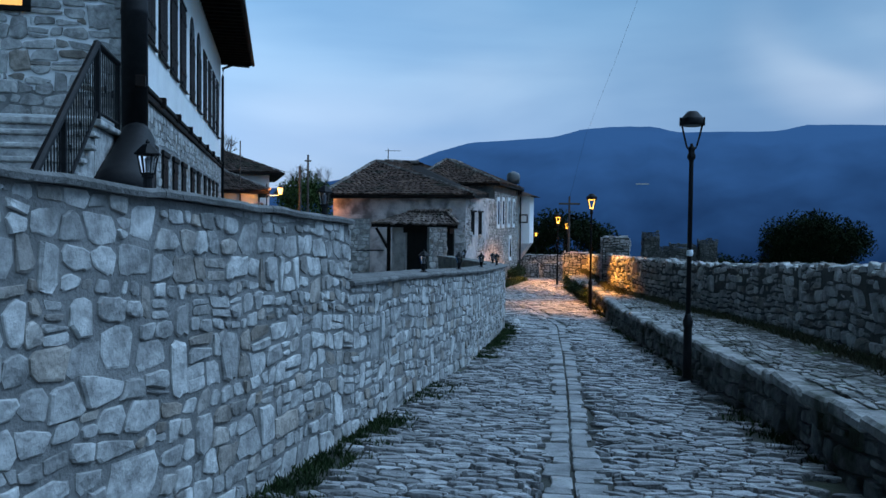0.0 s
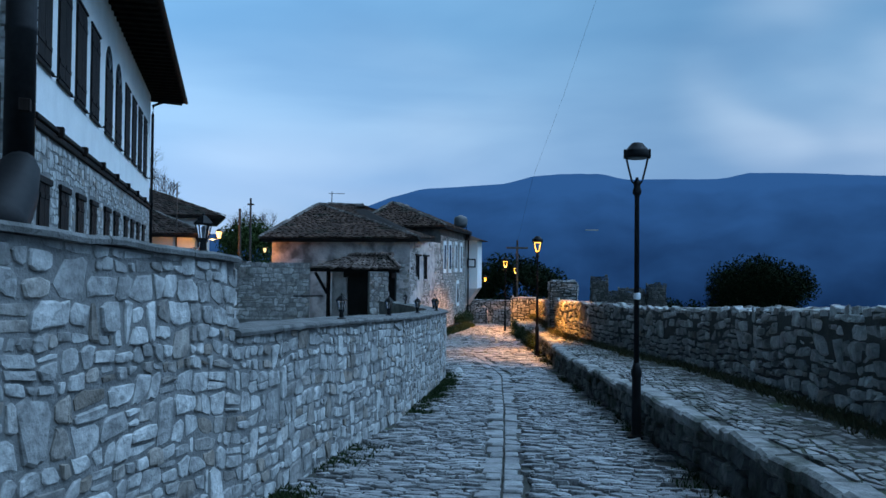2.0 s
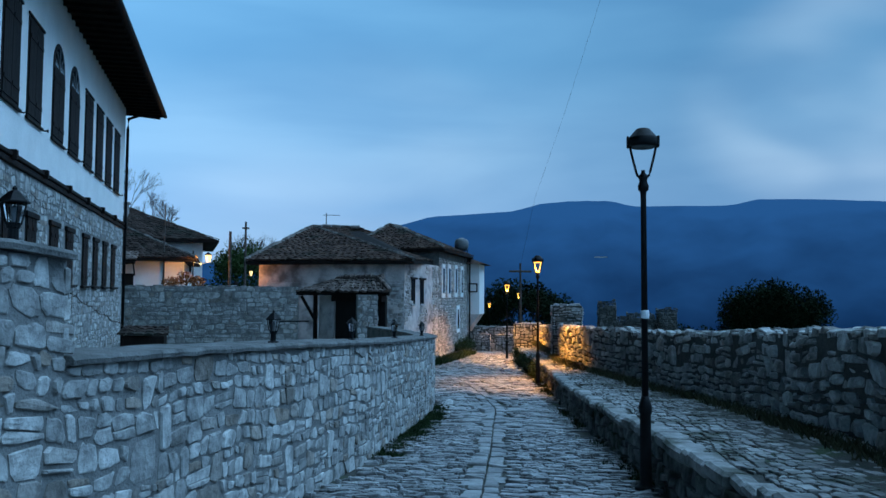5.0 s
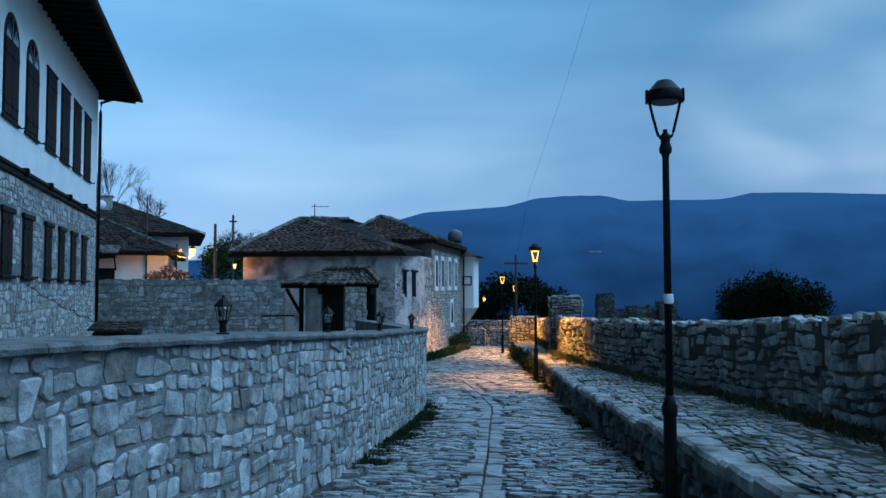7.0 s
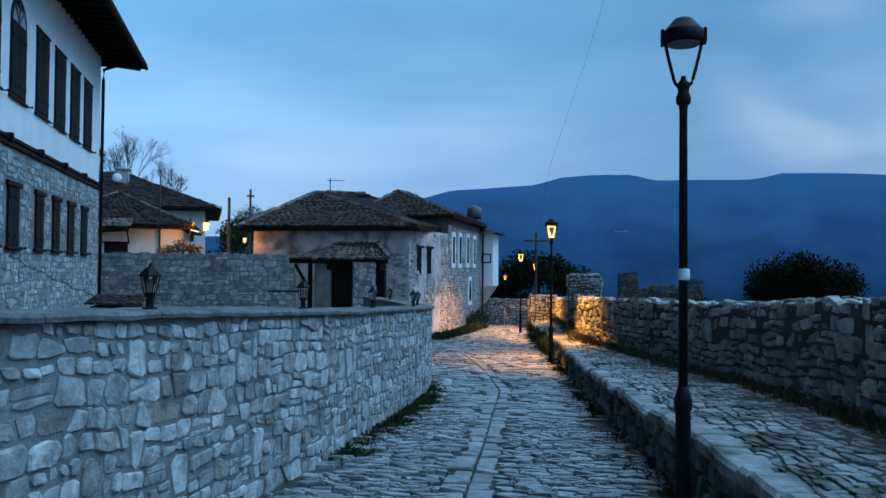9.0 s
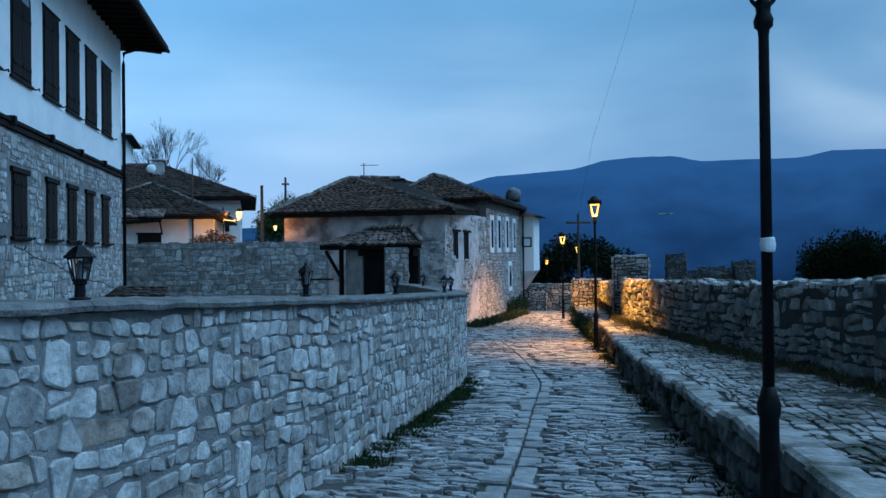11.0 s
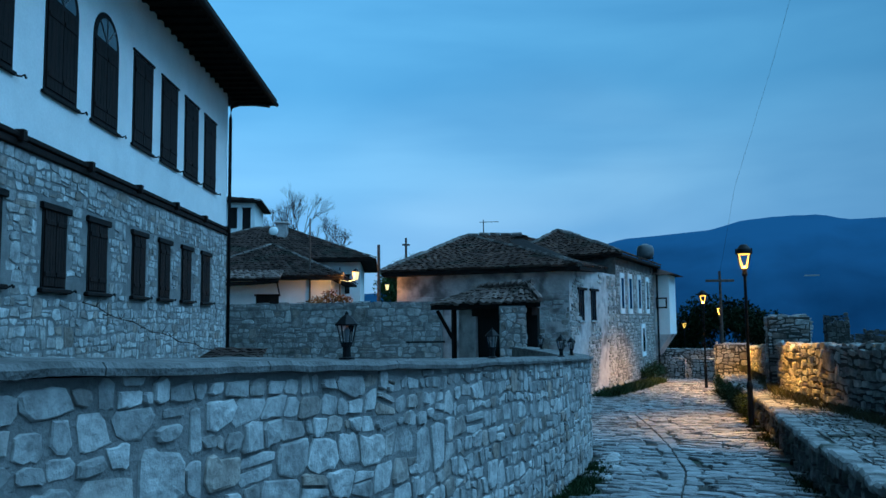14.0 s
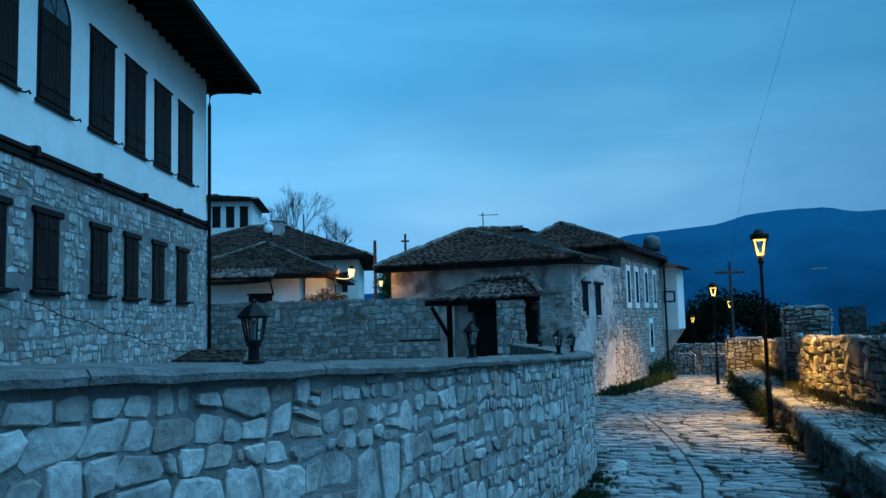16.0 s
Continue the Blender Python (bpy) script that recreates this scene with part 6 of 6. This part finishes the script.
def corner_lamp():
    lamp = thing("corner_lamp", "small lit lantern at the corner of the stone house", "lamp")
    Shape().lathe([(0.05, -0.12), (0.10, 0.1)], 6).make("lit_glass", M_WARMWHITE, lamp, "glowing warm glass").visible_shadow = False
    Shape().lathe([(0.13, 0.1), (0.06, 0.17), (0.02, 0.21)], 8).make("roof", M_IRON, lamp)
    Shape().tube([(0, 0, 0.2), (0.12, 0.1, 0.3), (0.34, 0.3, 0.3)], 0.015, 6).make("bracket", M_IRON, lamp)
    light = bpy.data.lights.new("corner_light", "POINT")
    light.energy, light.color, light.shadow_soft_size = 16, (1.0, 0.36, 0.08), 0.05
    ob = new("corner_light", light)
    ob.parent = lamp
    lamp.matrix_world = pose(2.0, 33.55, 2.12) @ Matrix.Scale(0.75, 4)


corner_lamp()

vine = thing("bare_vine", "thin bare vine hanging from the house towards the shelter", "vine")
rv = random.Random(77)
path = [Vector((-1.66, 19.6, 1.33)).lerp(Vector((-1.25, 25.3, 0.42)), i / 14) + Vector((0, 0, -0.05 * math.sin(math.pi * i / 14) + 0.03 * math.sin(i * 1.9))) for i in range(15)]
Shape().tube(path, 0.009, 5).make("stem", M_BARK, vine)
sv = Shape()
for q in path:
    for _ in range(3):
        e = Vector((rv.uniform(-1, 1), rv.uniform(-1, 1), rv.uniform(-0.4, 1)))
        sv.tube([q, q + e * 0.05, q + e * 0.1 + Vector((0, 0, 0.02))], 0.008, 4, 0.003)
sv.make("twigwork", M_BARK, vine)["kind"] = "stuff"


# ---- grass at the foot of the walls ----
def tufts(name, spots, mat, label, rng, tall=(0.05, 0.16)):
    s = Shape()
    for x, y, z in spots:
        for _ in range(rng.randint(6, 11)):
            a = rng.uniform(0, 2 * math.pi)
            h = rng.uniform(*tall)
            d = Vector((math.cos(a), math.sin(a), 0))
            o = Vector((x + rng.uniform(-0.06, 0.06), y + rng.uniform(-0.06, 0.06), z - 0.02))
            side = Vector((-d.y, d.x, 0)) * rng.uniform(0.004, 0.009)
            tip = o + d * h * rng.uniform(0.2, 0.7) + Vector((0, 0, h))
            s.add([o - side, o + side, o + d * h * 0.2 + Vector((0, 0, h * 0.6)) + side * 0.6, tip, o + d * h * 0.2 + Vector((0, 0, h * 0.6)) - side * 0.6], [(0, 1, 2, 3, 4)])
    ob = mesh_object(name, s.v, s.f, mat)
    return tagged(ob, label, "grass", kind="stuff")


def grass():
    rng = random.Random(101)
    spots = []
    for i in range(1500):
        u = rng.uniform(LEFT.u_of_y(3.0), LEFT.u_of_y(20.4))
        p, nrm, _ = LEFT.at(u)
        if noise.noise((u * 0.55, 3.3, 0)) < 0.0:
            continue
        off = abs(rng.gauss(0, 0.19)) + 0.02
        if off > 0.45:
            continue
        x, y = p.x + nrm.x * off, p.y + nrm.y * off
        spots.append((x, y, ground_z(x, y)))
    tufts("grass", spots, M_GRASS, "dark green grass at the foot of the boundary wall", rng, (0.03, 0.10))
    spots = []
    for i in range(900):
        u = rng.uniform(LEDGE.u_of_y(3.0), LEDGE.length)
        p, nrm, _ = LEDGE.at(u)
        if noise.noise((u * 0.6, 9.3, 0)) < -0.05 and u < LEDGE.u_of_y(24):
            continue
        off = abs(rng.gauss(0, 0.1)) + 0.03
        x, y = p.x - nrm.x * off, p.y - nrm.y * off
        spots.append((x, y, ground_z(x, y)))
    tufts("grass", spots, M_GRASS, "dark green grass and moss along the ledge", rng, (0.03, 0.11))
    spots = []
    for i in range(1300):
        u = rng.uniform(PARAPET.u_of_y(4.0), PARAPET.length)
        p, nrm, _ = PARAPET.at(u)
        off = abs(rng.gauss(0, 0.12)) + 0.06
        x, y = p.x - nrm.x * off, p.y - nrm.y * off
        spots.append((x, y, ground_z(x, y) + 0.55))
    tufts("dry_grass", spots, M_DRYGRASS, "dry grass and weeds at the foot of the parapet", rng, (0.05, 0.2))
    spots = []
    for i in range(500):
        f = rng.random()
        x, y = 8.2 + (11.9 - 8.2) * f, 31.6 + (38.8 - 31.6) * f
        spots.append((x + rng.uniform(-0.1, 0.5), y + rng.uniform(-0.3, 0.1), ground_z(x, y)))
    tufts("grass", spots, M_GRASS, "rough grass at the foot of the stone house", rng, (0.08, 0.3))


grass()


def growth():
    rng = random.Random(131)
    blobs = []
    for i in range(26):
        u = LEDGE.u_of_y(25.2) + (LEDGE.length - LEDGE.u_of_y(25.2)) * i / 26
        p, nn, _ = LEDGE.at(u)
        blobs.append((p.x - nn.x * 0.08, p.y - nn.y * 0.08, ground_z(p.x, p.y) + rng.uniform(0.15, 0.5), 0.2, 0.22))
    ivy = thing("ivy", "dark ivy and weeds hanging over the ledge wall", "plant")
    leaf_cloud(blobs, 5200, 0.03, rng).make("leaves", M_GRASS, ivy)
    shrub = thing("shrub", "dark low shrub at the foot of the stone house", "shrub")
    leaf_cloud([(12.3, 41.0, -1.2, 0.4, 0.3), (12.7, 41.6, -1.1, 0.45, 0.4), (13.1, 42.4, -1.2, 0.4, 0.3)], 1800, 0.05, rng).make("leaves", M_GRASS, shrub)
    for x, y, r in ((5.98, 19.55, 0.11), (6.12, 20.0, 0.09), (5.9, 18.9, 0.07), (5.62, 18.2, 0.06)):
        sh = Shape().lathe([(0.5 * r, -0.2 * r), (0.95 * r, 0.1 * r), (r, 0.4 * r), (0.75 * r, 0.8 * r), (0.3 * r, 0.95 * r)], 8)
        sh.v = [(v[0] * 1.4 + 0.3 * r * noise.noise((v[0] * 9, v[1] * 9, v[2] * 9 + x)), v[1] + 0.3 * r * noise.noise((v[0] * 9 + 5, v[1] * 9, y)), v[2] + 0.2 * r * noise.noise((v[0] * 9, v[1] * 9 + 7, x))) for v in sh.v]
        st = sh.make("loose_stone", M_GREYSTONE)
        st.matrix_world = pose(x, y, ground_z(x, y), 0, 0, 40 * x)
        tagged(st, "loose rough grey stone at the foot of the wall", "stone", "loose stones by the wall end")


growth()


# ---- setts of the lane, last ----
def setts():
    rng = random.Random(111)
    lane = Line([(LEFT.p[i].x, LEFT.p[i].y) for i in range(0, 9)] + [(8.9, 27.6), (13.0, 37.5), (15.6, 44.5)])
    gx = [p.x for p in GUTTER.p]
    gy = [p.y for p in GUTTER.p]
    sites, s = [], lane.u_of_y(-2.5)
    while s < lane.length:
        big = 1.0 if s < lane.u_of_y(16) else 1.7
        row = rng.uniform(0.05, 0.10) * big
        r = -2.5
        while r < 7.5:
            w = rng.uniform(0.07, 0.25) * big
            p, nn, d = lane.at(s)
            c = r + w / 2
            x, y = p.x + nn.x * c, p.y + nn.y * c
            if left_x(y) - 0.1 < x < right_x(y) + 0.1:
                sites.append((c, s + rng.uniform(-0.2, 0.2) * row + 0.12 * noise.noise((c * 0.7, s * 0.5, 2)), w))
            r += w
        s += row
    joined, count = Shape(), 0
    for cell in packed(sites, 0.006, 2.1, rng):
        c, s = centre(cell)
        p, nn, d = lane.at(s)
        x, y = p.x + nn.x * c, p.y + nn.y * c
        if y < 26.8 and abs(x - float(np.interp(y, gy, gx))) < 0.25:
            continue
        edge = min(x - left_x(y), right_x(y) - x)
        if edge < 0.06 or (edge < 0.4 and noise.noise((x * 1.5, y * 1.5, 30)) > 0.1):
            continue
        hgt = 0.026 + 0.018 * noise.noise((x * 1.5, y * 1.5, 6))

        def lay(u, v, e):
            q, mm, _ = lane.at(v)
            X, Y = q.x + mm.x * u, q.y + mm.y * u
            return (X, Y, ground_z(X, Y) + e)
        vs, fs = stone_solid(cell, lay, rng, max(0.008, hgt))
        if 6.0 < y < 11.5 and abs(x - float(np.interp(y, gy, gx))) < 0.9 and count < 290:
            mesh_object("sett", vs, fs, M_COBBLE_P, ROAD)
            count += 1
        else:
            joined.add(vs, fs)
    ob = mesh_object("sett_paving", joined.v, joined.f, M_COBBLE, ROAD)
    ob["kind"] = "stuff"
    # gutter: two rows of slabs with a joint between
    for side in (-1, 1):
        u = 0.5
        while u < GUTTER.length - 0.2:
            w = rng.uniform(0.13, 0.4)
            wide = rng.uniform(0.14, 0.24)
            pts = [(u + 0.006, 0.008), (u + w * 0.5, 0.006), (u + w - 0.006, 0.008), (u + w - 0.004, wide * 0.5), (u + w - 0.02, wide), (u + w * 0.5, wide + rng.uniform(-0.02, 0.02)), (u + 0.02, wide), (u + 0.004, wide * 0.5)]

            def lay(a, b, d):
                p, nn, _ = GUTTER.at(a)
                x, y = p.x + nn.x * b * side, p.y + nn.y * b * side
                return (x, y, ground_z(x, y) + d)
            vs, fs = stone_solid([(p[0] + rng.uniform(-0.006, 0.006), p[1] + rng.uniform(-0.004, 0.014)) for p in pts], lay, rng, 0.022)
            mesh_object("gutter_slab", vs, fs, M_SLAB, ROAD)
            u += w


setts()
